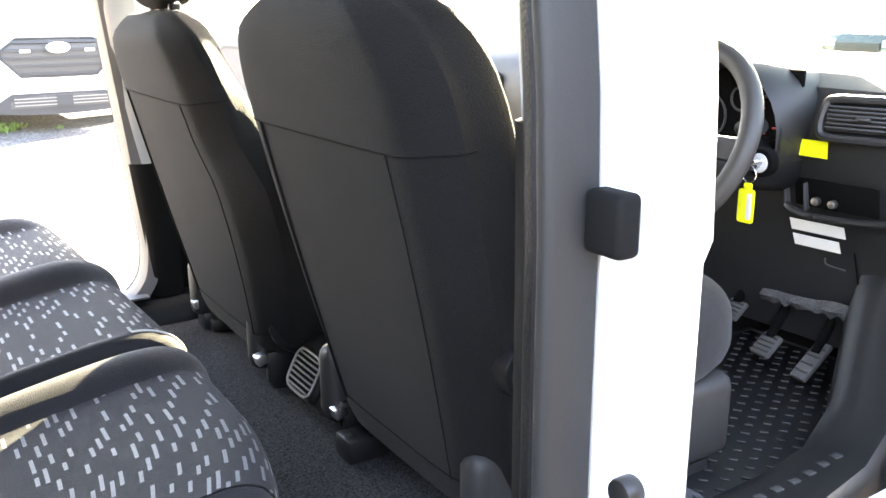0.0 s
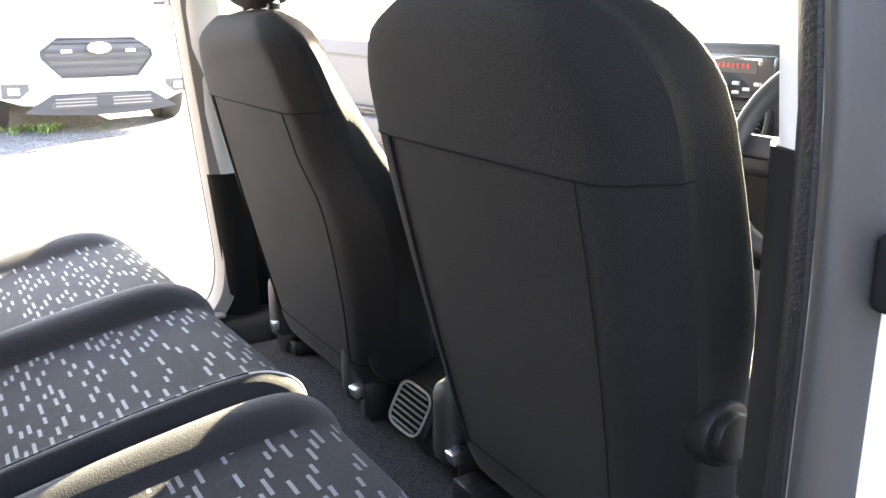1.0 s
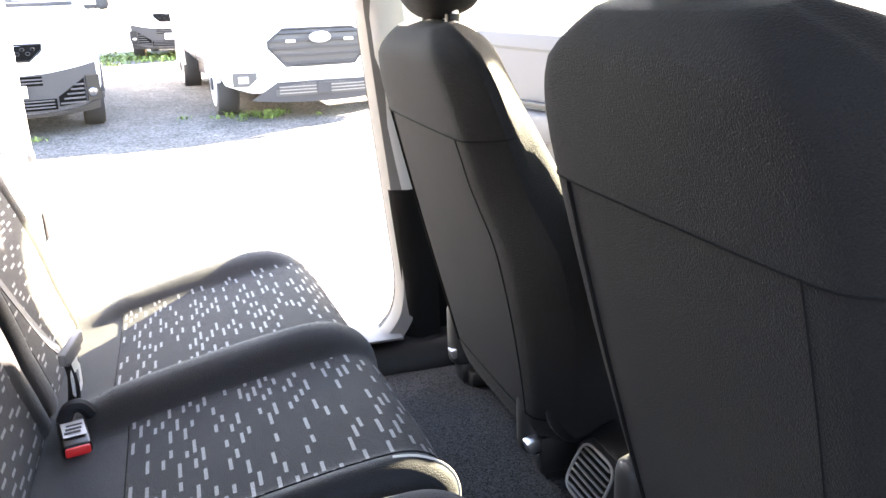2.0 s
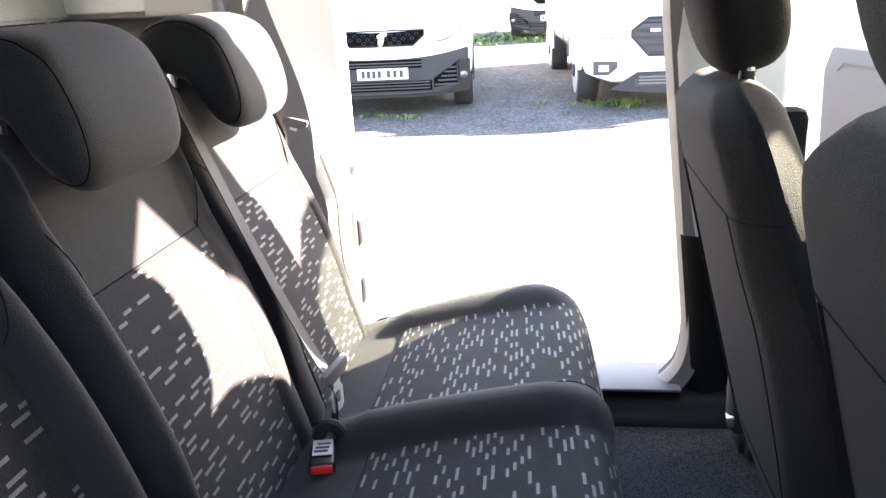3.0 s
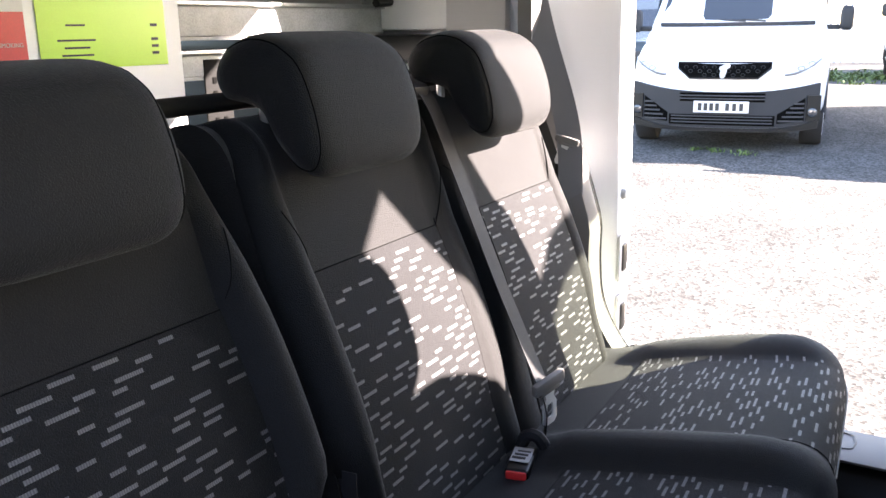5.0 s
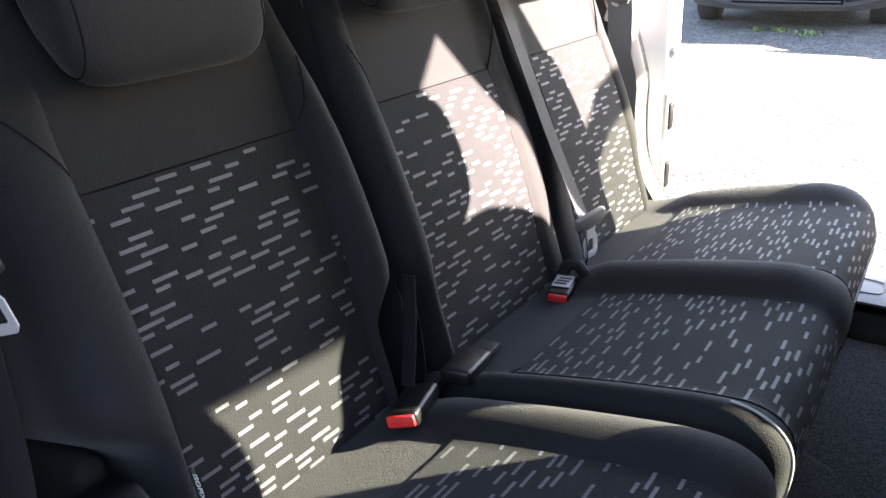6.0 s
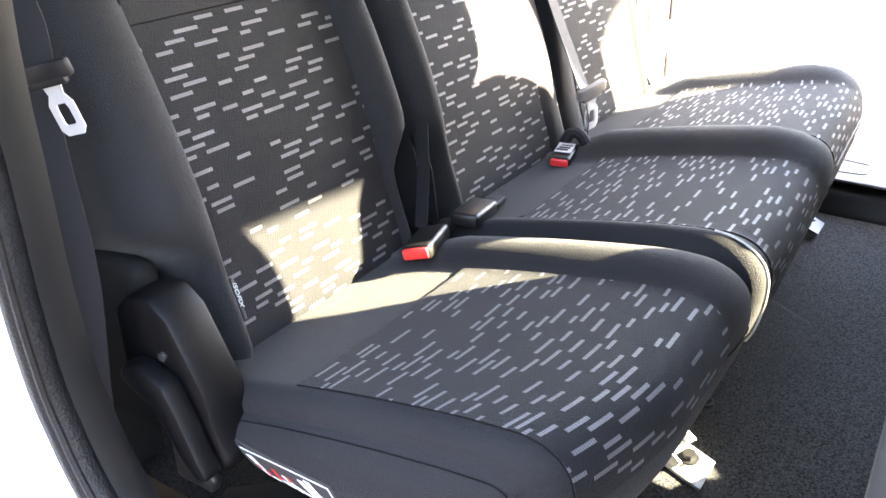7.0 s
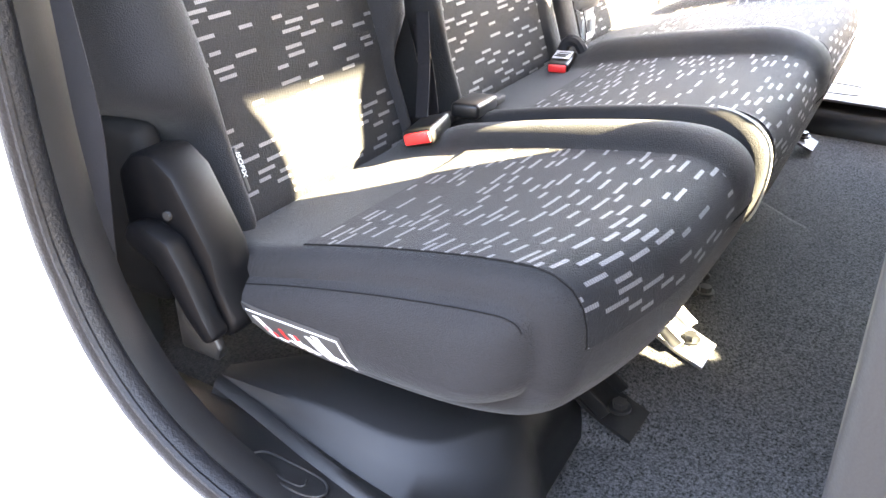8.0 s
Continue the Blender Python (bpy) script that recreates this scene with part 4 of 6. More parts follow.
def tongue(parent, m, k=1.0):
    """A belt tongue: black grip and a steel plate with its slot, both coloured paler as if lit at low k; local x along
    its width, -z its tip.
    """
    grip = join(box((0.075, 0.012, 0.022), (0, 0, 0), 0.005), box((0.05, 0.010, 0.012), (0, 0, -0.012), 0.003))
    part("tongue_grip", moved(grip, m), "plastic" if k > 0.5 else "grey_trim", parent)
    pl = bmesh.new()
    outer = [(-0.014, -0.012), (-0.010, -0.028), (-0.017, -0.040), (-0.017, -0.072), (-0.011, -0.080), (0.011, -0.080), (0.017, -0.072), (0.017, -0.040), (0.010, -0.028), (0.014, -0.012)]
    inner = [(-0.006, -0.040), (-0.007, -0.043), (-0.008, -0.047), (-0.008, -0.064), (-0.006, -0.067), (0.006, -0.067), (0.008, -0.064), (0.008, -0.047), (0.007, -0.043), (0.006, -0.040)]
    o = [pl.verts.new((x, 0, z)) for x, z in outer]
    n = [pl.verts.new((x, 0, z)) for x, z in inner]
    for i in range(10):
        pl.faces.new((o[i], o[(i + 1) % 10], n[(i + 1) % 10], n[i]))
    # at low k flat white stands in for light on the steel
    part("tongue_plate", moved(solid(pl, 0.0025), m), "bright" if k > 0.5 else "label", parent, "bright steel belt tongue", smooth=False)


# near belt hanging down the door pillar
belt = thing("seat_belt", "black seat belt with steel tongue hanging beside the rear seat", "seat belt", (0.69, 0.03, 0.66), group="rear seat belts")
webbing([(0.690, 0.00, 1.62), (0.672, 0.016, 1.34), (0.661, 0.030, 1.18), (0.658, 0.036, 1.13), (0.664, 0.036, 1.05), (0.672, 0.054, 0.93), (0.685, 0.052, 0.80), (0.69, 0.04, 0.63)], 0.047, (-0.40, 0.90, 0.1), "webbing_strap", belt)
tongue(belt, Matrix.Translation((0.668, 0.072, 1.112)) @ pose(0, 0, 0, 6, -14, 112) @ Matrix.Scale(0.68, 4))
part("anchor_bolt", cyl(0.012, 0.02, (0.70, 0.0, 0.63), "x", 6), "black_metal", belt)

# belt of the middle place, from the top of the backrest to the cushion
belt = thing("seat_belt", "black seat belt across the rear seat with steel tongue", "seat belt", (-0.19, 0.16, 0.81), group="rear seat belts")
webbing([(-0.150, -0.060, 1.31), (-0.166, -0.022, 1.285), (-0.202, 0.006, 1.176), (-0.222, 0.063, 1.016), (-0.222, 0.112, 0.912), (-0.204, 0.136, 0.886)], 0.047, (0.95, 0.2, 0.0), "webbing_strap", belt)
webbing([(-0.196, 0.140, 0.880), (-0.200, 0.146, 0.845), (-0.206, 0.140, 0.80)], 0.046, (0.9, 0.4, 0.0), "lower_strap", belt)
tongue(belt, Matrix.Translation((-0.193, 0.150, 0.893)) @ pose(0, 0, 0, -4, 8, -14) @ Matrix.Diagonal((0.88, 0.95, 0.84, 1)), 0.2)
part("belt_guide", box((0.075, 0.05, 0.022), (-0.135, -0.045, 1.298), 0.008, m=pose(0, 0, 0, -20)), "plastic", belt)

# far belt on the pillar, with buckle plate; full sun is put into its colour
belt = thing("seat_belt", "dark seat belt on the far door pillar, coloured pale as if sunlit", "seat belt", (-0.69, -0.02, 0.66), group="rear seat belts")
webbing([(-0.70, -0.15, 1.60), (-0.694, -0.09, 1.38), (-0.685, -0.028, 1.19), (-0.69, -0.02, 1.02), (-0.70, -0.02, 0.80), (-0.70, -0.02, 0.66)], 0.047, (-0.40, 0.90, 0.05), "webbing_strap", belt, "dark webbing coloured pale as if sunlit", mat="pale_webbing")
tongue(belt, Matrix.Translation((-0.680, -0.026, 1.165)) @ pose(0, 0, 0, 6, 18, 112) @ Matrix.Scale(0.62, 4), 0.2)


def buckle(name, at, rz, label, red=True, group="belt buckles", ry=0.0, pitch=14):
    m = Matrix.Translation(at) @ pose(0, 0, 0, pitch, ry, rz) @ Matrix.Scale(0.85 if red and pitch < 0 else 1.0, 4)
    b = thing(name, label, "belt buckle", at, group=group)
    part("buckle_body", moved(box((0.038, 0.074, 0.019), (0, 0, 0), 0.005, 3), m), "buckle", b)
    if red:
        part("release_button", moved(box((0.033, 0.010, 0.014), (0, 0.035, 0), 0.003), m), "red", b, "red release button")
    part("stalk", moved(box((0.024, 0.06, 0.010), (0, -0.06, -0.006), 0.003), m), "webbing", b)
    return b


buckle("belt_buckle", (0.286, 0.160, 0.827), -74, "black belt buckle with red release button on the cushion", pitch=3, ry=14)
buckle("belt_buckle", (0.186, 0.166, 0.829), -80, "black belt buckle lying face down on the cushion", red=False, pitch=6)
bk = buckle("belt_buckle", (-0.101, 0.152, 0.814), -78, "black belt buckle with red button and pale label", pitch=-4)
part("instruction_label", box((0.026, 0.034, 0.001), (-0.103, 0.152, 0.8248), 0, m=pose(0, 0, 0, -4, 0, -78)), "silver", bk)
for i in range(3):
    part("printed_bar", box((0.018, 0.004, 0.001), (-0.111 + 0.009 * i, 0.152, 0.8256), 0, m=pose(0, 0, 0, -4, 0, -78)), "ink", bk)
part("buckle_loop", tube([(-0.128, 0.138, 0.823), (-0.132, 0.146, 0.838), (-0.136, 0.160, 0.838), (-0.140, 0.170, 0.822)], 0.009, 8, 5), "webbing", bk)

# straps from the gap between the two backs down to the buckles
for x0, y0, z0, x1, y1, z1 in ((0.225, 0.115, 0.95, 0.262, 0.135, 0.83), (0.212, 0.10, 0.93, 0.222, 0.125, 0.82)):
    st = thing("buckle_strap", "black webbing strap between the rear seat backs", "strap", (x1, y1, z1), group="buckle straps")
    webbing([(x0, y0, z0), ((x0 + x1) / 2 - 0.004, (y0 + y1) / 2, (z0 + z1) / 2), (x1, y1, z1)], 0.022, (0.2, 0.9, 0.2), "webbing_strap", st)


# plastic hinge covers beside the single seat
def hinge_cover():
    cover = thing("seat_hinge_cover", "black plastic cover over the seat hinge", "seat hinge cover", (0.61, 0.10, 0.64))
    upper = [(0.052, 0.800), (0.054, 0.880), (0.074, 0.900), (0.104, 0.905), (0.128, 0.888), (0.148, 0.850), (0.164, 0.818), (0.167, 0.790), (0.182, 0.750), (0.174, 0.734), (0.152, 0.738), (0.138, 0.785), (0.120, 0.796)]
    part("upper_cover", prism(upper, 0.594, 0.643, 0.007), "cover", cover)
    lower = [(0.076, 0.826), (0.084, 0.842), (0.108, 0.846), (0.138, 0.836), (0.154, 0.806), (0.170, 0.766), (0.180, 0.748), (0.166, 0.738), (0.148, 0.758), (0.118, 0.806), (0.092, 0.816)]
    part("lower_cover", prism(lower, 0.644, 0.668, 0.006), "cover", cover)
    part("cover_clip", cyl(0.0045, 0.005, (0.644, 0.118, 0.850), "x", 12), "trim", cover)
    # added black block that stands in for the dark gap behind the cover
    part("gap_shade_block", box((0.035, 0.11, 0.19), (0.608, 0.012, 0.820), 0.015, 3), "pillar", cover)
    part("latch_bracket", prism([(0.10, 0.70), (0.10, 0.755), (0.13, 0.755), (0.155, 0.715), (0.15, 0.70)], 0.630, 0.642, 0.003), "black_metal", cover)
    return cover


hinge_cover()

# picture label on the side of the cushion, tag on the backrest
lab = thing("seat_instruction_label", "black and white seat folding label with red marks", "label", (0.634, 0.24, 0.75))
SIDE = BVHTree.FromPolygons([v.co.copy() for v in near_pad.data.vertices], [tuple(p.vertices) for p in near_pad.data.polygons])


def label_point(u, v, lift):
    """A point of the sewn label: u from 0 to 1 along it, v from 0 to 1 down it, lying on the cushion's side."""
    y, z = 0.176 + 0.117 * u + 0.018 * v, 0.768 + 0.001 * u - 0.040 * v
    hit = SIDE.ray_cast(Vector((0.75, y, z)), Vector((-1, 0, 0)))[0]
    return Vector(((hit.x if hit else 0.62) + lift, y, z))


def label_patch(name, corners, lift, mat, n=8):
    (a, b), (c, d), (e, f), (g, h) = corners
    rows = []
    for i in range(4):
        k = i / 3
        rows.append([label_point((a + (g - a) * k) * (1 - q) + (c + (e - c) * k) * q, (b + (h - b) * k) * (1 - q) + (d + (f - d) * k) * q, lift) for q in (j / n for j in range(n + 1))])
    part(name, solid(strip(rows), 0.0005), mat, lab)


def label_rect(name, u0, v0, u1, v1, lift, mat):
    label_patch(name, ((u0, v0), (u1, v0), (u1, v1), (u0, v1)), lift, mat, 10)


label_rect("label_backing", 0, 0, 1, 1, 0.0012, "ink")
label_rect("label_border", 0.040, 0.11, 0.960, 0.89, 0.0017, "label")
label_rect("label_field", 0.049, 0.14, 0.951, 0.86, 0.0022, "ink")
# seats drawn as slanted back and seat strokes, with small red arrows
for u, v, du, dv, w in ((0.10, 0.22, 0.09, 0.48, 0.055), (0.17, 0.66, 0.13, 0.06, 0.045), (0.36, 0.62, 0.10, 0.10, 0.05), (0.42, 0.42, 0.10, 0.34, 0.055), (0.48, 0.60, 0.12, 0.16, 0.06), (0.62, 0.28, 0.10, 0.52, 0.055), (0.70, 0.20, 0.09, 0.56, 0.06), (0.79, 0.62, 0.14, 0.10, 0.05), (0.74, 0.76, 0.10, 0.05, 0.04)):
    label_patch("drawn_seat", ((u, v), (u + w, v), (u + du + w, v + dv), (u + du, v + dv + 0.06)), 0.0026, "label", 4)
for u, v in ((0.16, 0.42), (0.22, 0.55), (0.33, 0.36), (0.34, 0.50), (0.47, 0.40)):
    label_patch("red_mark", ((u, v), (u + 0.03, v), (u + 0.04, v + 0.12), (u + 0.01, v + 0.14)), 0.0028, "red", 2)
tag = thing("sewn_tag", "small black sewn tag with pale lettering", "tag", (0.545, 0.16, 0.80))
part("tag_cloth", box((0.004, 0.012, 0.046), near_back(0.536, 0.075) + FWD * 0.004, 0.001, m=pose(0, 0, 0, 17)), "ink", tag)
tx = bpy.data.curves.new("tag_text", "FONT")
tx.body, tx.size, tx.extrude = "ISOFIX", 0.0090, 0.0002
txo = new("tag_lettering", tx)
txo.data.materials.append(M["label"])
txo.parent, txo.matrix_parent_inverse = tag, tag.matrix_world.inverted()
txo.matrix_world = Matrix.Translation(near_back(0.536, 0.095) + FWD * 0.008 + Vector((0.0024, 0.0035, 0))) @ Matrix(((0, 0, 1), (0.292, 0.956, 0), (-0.956, 0.292, 0))).transposed().to_4x4().inverted().to_3x3().to_4x4()

# ---- floor fittings ----
def floor_bracket(name, at, mat, label):
    b = thing(name, label, "bracket", at, group="seat floor brackets")
    a = Vector(at)
    prof = smooth_path([a + Vector((0, -0.10, 0.090)), a + Vector((0, -0.055, 0.070)), a + Vector((0, -0.022, 0.034)), a + Vector((0, 0.03, 0.010))], 5)
    bm = strip([[p + Vector((dx, 0, 0)) for dx in (-0.027, -0.022, 0.022, 0.027)] for p in prof])
    part("bracket_plate", solid(bm, 0.004), mat, b)
    part("bolt_head", join(cyl(0.008, 0.008, a + Vector((0, 0.006, 0.029)), "z", 6), cyl(0.012, 0.003, a + Vector((0, 0.006, 0.025)), "z", 16)), "black_metal", b)
    for dx in (-0.024, 0.024):
        part("bracket_rib", box((0.004, 0.09, 0.016), a + Vector((dx, -0.035, 0.056)), 0.001, m=pose(0, 0, 0, -38)), mat, b)
    return b


floor_bracket("floor_bracket", (0.414, 0.470, 0.602), "pillar", "black steel seat bracket bolted to the carpet")
# bright steel here puts the sun patch into colour; the other brackets are black
floor_bracket("floor_bracket", (0.252, 0.490, 0.599), "steel", "seat bracket in bright steel standing in for a patch of sun")
floor_bracket("floor_bracket", (0.135, 0.470, 0.597), "black_metal", "black steel seat bracket bolted to the carpet")
floor_bracket("floor_bracket", (-0.50, 0.450, 0.597), "black_metal", "black steel seat bracket bolted to the carpet")

# moulded step over the wheel box, and the oval plug in the sill
step = thing("step_moulding", "black plastic moulded step below the rear seat", "trim", (0.60, 0.35, 0.62))
low = [(0.617, 0.116), (0.631, 0.182), (0.650, 0.262), (0.669, 0.345), (0.680, 0.405), (0.686, 0.455)]
high = [(0.614, 0.120), (0.618, 0.200), (0.620, 0.275), (0.620, 0.338), (0.604, 0.380), (0.545, 0.432)]
rows = []
for (xa, ya), (xb, yb), k in zip(low, high, (0.0, 0.6, 1.0, 1.0, 1.0, 0.95)):
    rows.append([(xa + 0.010, ya + 0.003, 0.6480), (xa + 0.004, ya + 0.001, 0.6535), (xa - 0.003, ya, 0.6545), (xa * 0.7 + xb * 0.3, ya * 0.7 + yb * 0.3, 0.652 - 0.004 * k), (xa * 0.25 + xb * 0.75, ya * 0.25 + yb * 0.75, 0.653 + 0.006 * k), (xb, yb, 0.655 + 0.017 * k), (xb - 0.007, yb - 0.003, 0.656 + 0.019 * k), (xb - 0.10 * k - 0.02, yb - 0.01, 0.652 + 0.018 * k)])
rows.append([(0.690, 0.500, 0.640), (0.684, 0.502, 0.638), (0.672, 0.502, 0.634), (0.640, 0.502, 0.628), (0.606, 0.496, 0.620), (0.568, 0.474, 0.615), (0.556, 0.462, 0.610), (0.44, 0.45, 0.60)])
sm = [smooth_path(r, 4) for r in zip(*rows)]
part("step_shell", solid(strip(sm), 0.004), "sill", step)
part("oval_plug", tube([(0.675, 0.238, 0.6525), (0.686, 0.228, 0.653), (0.698, 0.238, 0.6535), (0.700, 0.268, 0.6535), (0.699, 0.306, 0.6535), (0.688, 0.318, 0.653), (0.676, 0.306, 0.6525), (0.674, 0.268, 0.6525)], 0.0014, 6, 6, True, (0, 0, 1)), "sill", step)
part("plug_slot", tube([(0.694, 0.244, 0.6535), (0.694, 0.288, 0.6535), (0.690, 0.296, 0.6535), (0.683, 0.293, 0.6530)], 0.0012, 6, 6, False, (0, 0, 1)), "sill", step)

# ---- cargo bay behind the bench ----
cab = thing("storage_cabinet", "white laminate cabinet with stickers behind the seats", "cabinet", (0.35, -0.62, 0.60))
part("cabinet_body", box((0.76, 0.34, 0.86), (0.24, -0.62, 1.06), 0.004), "white_panel", cab)
CY = -0.4485
part("green_notice", box((0.215, 0.001, 0.15), (0.000, CY, 1.402)), "green", cab, "bright green service notice", smooth=False)
for z, w in ((1.345, 0.05), (1.355, 0.04), (1.365, 0.06), (1.385, 0.03)):
    part("printed_bar", box((0.012, 0.001, 0.004), (-0.085, CY + 0.001, z)), "ink", cab, smooth=False)
    part("printed_bar", box((w, 0.001, 0.0025), (0.05, CY + 0.001, z)), "ink", cab, smooth=False)
part("red_notice", box((0.060, 0.001, 0.14), (0.155, CY, 1.412)), "red", cab, "red and white no smoking notice", smooth=False)
part("notice_top", box((0.060, 0.001, 0.08), (0.155, CY + 0.0008, 1.442)), "label", cab, smooth=False)
part("white_notice", box((0.11, 0.001, 0.15), (0.255, CY, 1.410)), "label", cab, smooth=False)
for z in (1.345, 1.352, 1.359, 1.366, 1.380, 1.387):
    part("printed_bar", box((0.045, 0.001, 0.002), (0.230, CY + 0.001, z)), "ink", cab, smooth=False)
    part("printed_bar", box((0.045, 0.001, 0.002), (0.285, CY + 0.001, z)), "ink", cab, smooth=False)
ns = bpy.data.curves.new("notice_text", "FONT")
ns.body, ns.size, ns.extrude, ns.align_x = "NO SMOKING", 0.0076, 0.0001, "CENTER"
nso = new("notice_lettering", ns)
nso.data.materials.append(M["label"])
nso.parent, nso.matrix_parent_inverse = cab, cab.matrix_world.inverted()
nso.matrix_world = pose(0.155, CY + 0.002, 1.358, 90, 0, 180)

rack = thing("shelf_rack", "grey steel shelf racking with perforated posts", "rack", (-0.40, -0.60, 0.60))
for z, h in ((1.462, 0.03), (1.392, 0.052), (1.322, 0.038), (1.06, 0.07)):
    part("shelf", box((0.62, 0.30, 0.012), (-0.42, -0.62, z - h / 2), 0.002), "grey_steel", rack)
    part("shelf_front", box((0.62, 0.012, h), (-0.42, -0.47, z), 0.004), "grey_steel", rack)
    part("shelf_lip", box((0.62, 0.02, 0.008), (-0.42, -0.464, z + h / 2), 0.002), "steel", rack)
for x in (-0.14, -0.71):
    part("rack_post", box((0.05, 0.006, 0.95), (x, -0.49, 1.07), 0.001), "grey_steel", rack)
for i in range(9):
    for dx in (-0.010, 0.010):
        part("post_hole", box((0.008, 0.002, 0.010), (-0.225 + dx, -0.4615, 1.12 + 0.022 * i), 0), "void", rack)
# matt black puts shade into this grey steel plate, which the sun strikes
part("bracket_plate", box((0.06, 0.004, 0.26), (-0.225, -0.464, 1.20), 0.001), "pillar", rack)
bar = thing("restraint_bar", "black steel bar behind the rear seats", "bar", (-0.1, -0.2, 1.28))
part("bar_tube", tube([(0.64, -0.12, 1.297), (0.0, -0.12, 1.297), (-0.64, -0.12, 1.297)], 0.011, 10, 2), "black_metal", bar)
strut = thing("shelf_strut", "black steel strut with chrome end behind the seat", "bar", (-0.70, -0.42, 1.40))
part("strut_tube", tube([(-0.66, -0.44, 1.425), (-0.78, -0.44, 1.432), (-1.0 + 0.28, -0.44, 1.43)], 0.009, 8, 2), "black_metal", strut)

# the far side door, slid back along the van
door = thing("sliding_door", "white sliding side door slid open along the van", "door", (-0.88, -0.35, 0.55))
part("door_skin", prism([(-0.80, 0.50), (-0.80, 1.62), (-0.05, 1.66), (0.005, 1.60), (0.028, 1.45), (0.036, 0.90), (0.030, 0.62), (-0.015, 0.50)], -0.905, -0.815, 0.012), "white", door)
for z in (0.905, 0.775):
    part("latch_plate", box((0.055, 0.006, 0.10), (-0.845, 0.0375, z), 0.004), "pale_trim", door)
    part("latch_claw", box((0.030, 0.012, 0.060), (-0.845, 0.0390, z), 0.006), "black_metal", door)
part("door_bumper", cyl(0.012, 0.014, (-0.84, 0.037, 1.04), "y", 14, bevel=0.003), "pale_trim", door)
part("lower_stop", box((0.03, 0.03, 0.04), (-0.795, 0.020, 0.70), 0.005), "black_metal", door)


# ---- dashboard and driver's controls ----
dash = thing("dashboard", "black plastic dashboard with instruments, vents and labels", "dashboard", (0, 1.75, 0.62))
secs = []
for x in (-0.68, -0.50, -0.25, 0.0, 0.25, 0.50, 0.68):
    up = 0.02 * math.cos(x * 2) + 0.034 * max(0.0, 1 - ((x + 0.32) / 0.42) ** 2)
    prof = [(1.66, 0.66), (1.63, 0.80), (1.60, 0.88), (1.56, 0.95), (1.545, 1.02), (1.54, 1.08), (1.56, 1.13 + up * 0.5), (1.62, 1.155 + up), (1.80, 1.165 + up), (2.02, 1.14), (2.03, 0.66)]
    secs.append([(x, y, z) for y, z in prof])
part("dash_shell", loft_closed(secs), "dash", dash)
# instrument binnacle with hood and dials
hood = []
for i in range(19):
    a = math.pi * i / 18 - (0.25 if i < 9 else 0.0) * (1 - i / 9)
    hood.append([(0.232 + (0.128 + dx * (0.12 + 0.88 * max(0.0, math.sin(a)))) * math.cos(a), y, 1.050 + (0.122 + dz) * math.sin(a)) for y, dx, dz in ((1.53, -0.006, -0.006), (1.475, 0.0, 0.0), (1.470, 0.006, 0.004), (1.482, 0.024, 0.010), (1.515, 0.048, 0.016), (1.56, 0.062, 0.018), (1.66, 0.062, 0.010))])
part("binnacle_hood", solid(strip(hood), 0.006), "dash", dash)
part("instrument_face", prism([(1.530, 0.98), (1.530, 1.165), (1.536, 1.165), (1.536, 0.98)], 0.110, 0.358), "void", dash)
for x, z, r in ((0.170, 1.075, 0.040), (0.300, 1.075, 0.044), (0.240, 1.11, 0.02)):
    part("dial_ring", tube([(x + r * math.cos(a), 1.527, z + r * math.sin(a)) for a in (2 * math.pi * i / 20 for i in range(20))], 0.0025, 6, 0, True, (0, 1, 0)), "louvre", dash)
for x, z in ((0.290, 1.055), (0.318, 1.066), (0.285, 1.098)):
    part("red_needle", box((0.014, 0.002, 0.003), (x, 1.526, z)), "screen_red", dash)


def air_vent(cx, cz, w, h, y, n, turn=0.0):
    m = Matrix.Translation((cx, y, cz)) @ pose(0, 0, 0, -12, 0, turn)
    a, b = w / 2 + 0.010, h / 2 + 0.010
    v = part("air_vent", moved(tube([(-a, 0, -b * 0.5), (-a * 0.93, 0, b * 0.7), (-a * 0.75, 0, b), (0, 0, b * 1.04), (a * 0.75, 0, b), (a, 0, b * 0.6), (a, 0, -b * 0.6), (a * 0.8, 0, -b), (0, 0, -b * 1.04), (-a * 0.8, 0, -b)], 0.0075, 8, 5, True, (0, 1, 0)), m), "dash", dash)
    part("vent_well", moved(box((w + 0.008, 0.003, h + 0.008), (0, 0.004, 0), 0.001), m), "void", v)
    for i in range(n):
        part("vent_slat", moved(box((w, 0.012, 0.0035), (0, -0.002, h * ((i + 0.5) / n - 0.5)), 0.001, 1, m=pose(0, 0, 0, -20)), m), "louvre", v)
    part("vent_knob", moved(box((0.022, 0.010, 0.006), (0, -0.010, 0), 0.002), m), "trim", v)


air_vent(0.474, 1.094, 0.116, 0.040, 1.530, 6, 12)
air_vent(-0.172, 1.064, 0.085, 0.048, 1.527, 6)
air_vent(-0.050, 1.064, 0.085, 0.048, 1.527, 6)
air_vent(-0.56, 1.075, 0.12, 0.055, 1.535, 6)
stack = part("radio_surround", box((0.275, 0.06, 0.25), (-0.110, 1.560, 1.085), 0.022, 3), "trim", dash, "grey centre panel with radio")
radio = part("radio", box((0.245, 0.014, 0.082), (-0.110, 1.527, 1.146), 0.006, 3), "dark_glass", dash, "glossy black radio with red display")
part("radio_display", box((0.115, 0.002, 0.024), (-0.082, 1.5192, 1.166), 0), "ink", radio)
for i in range(8):
    part("display_bar", box((0.006, 0.001, 0.009), (-0.125 + 0.0115 * i, 1.5178, 1.167)), "screen_red", radio)
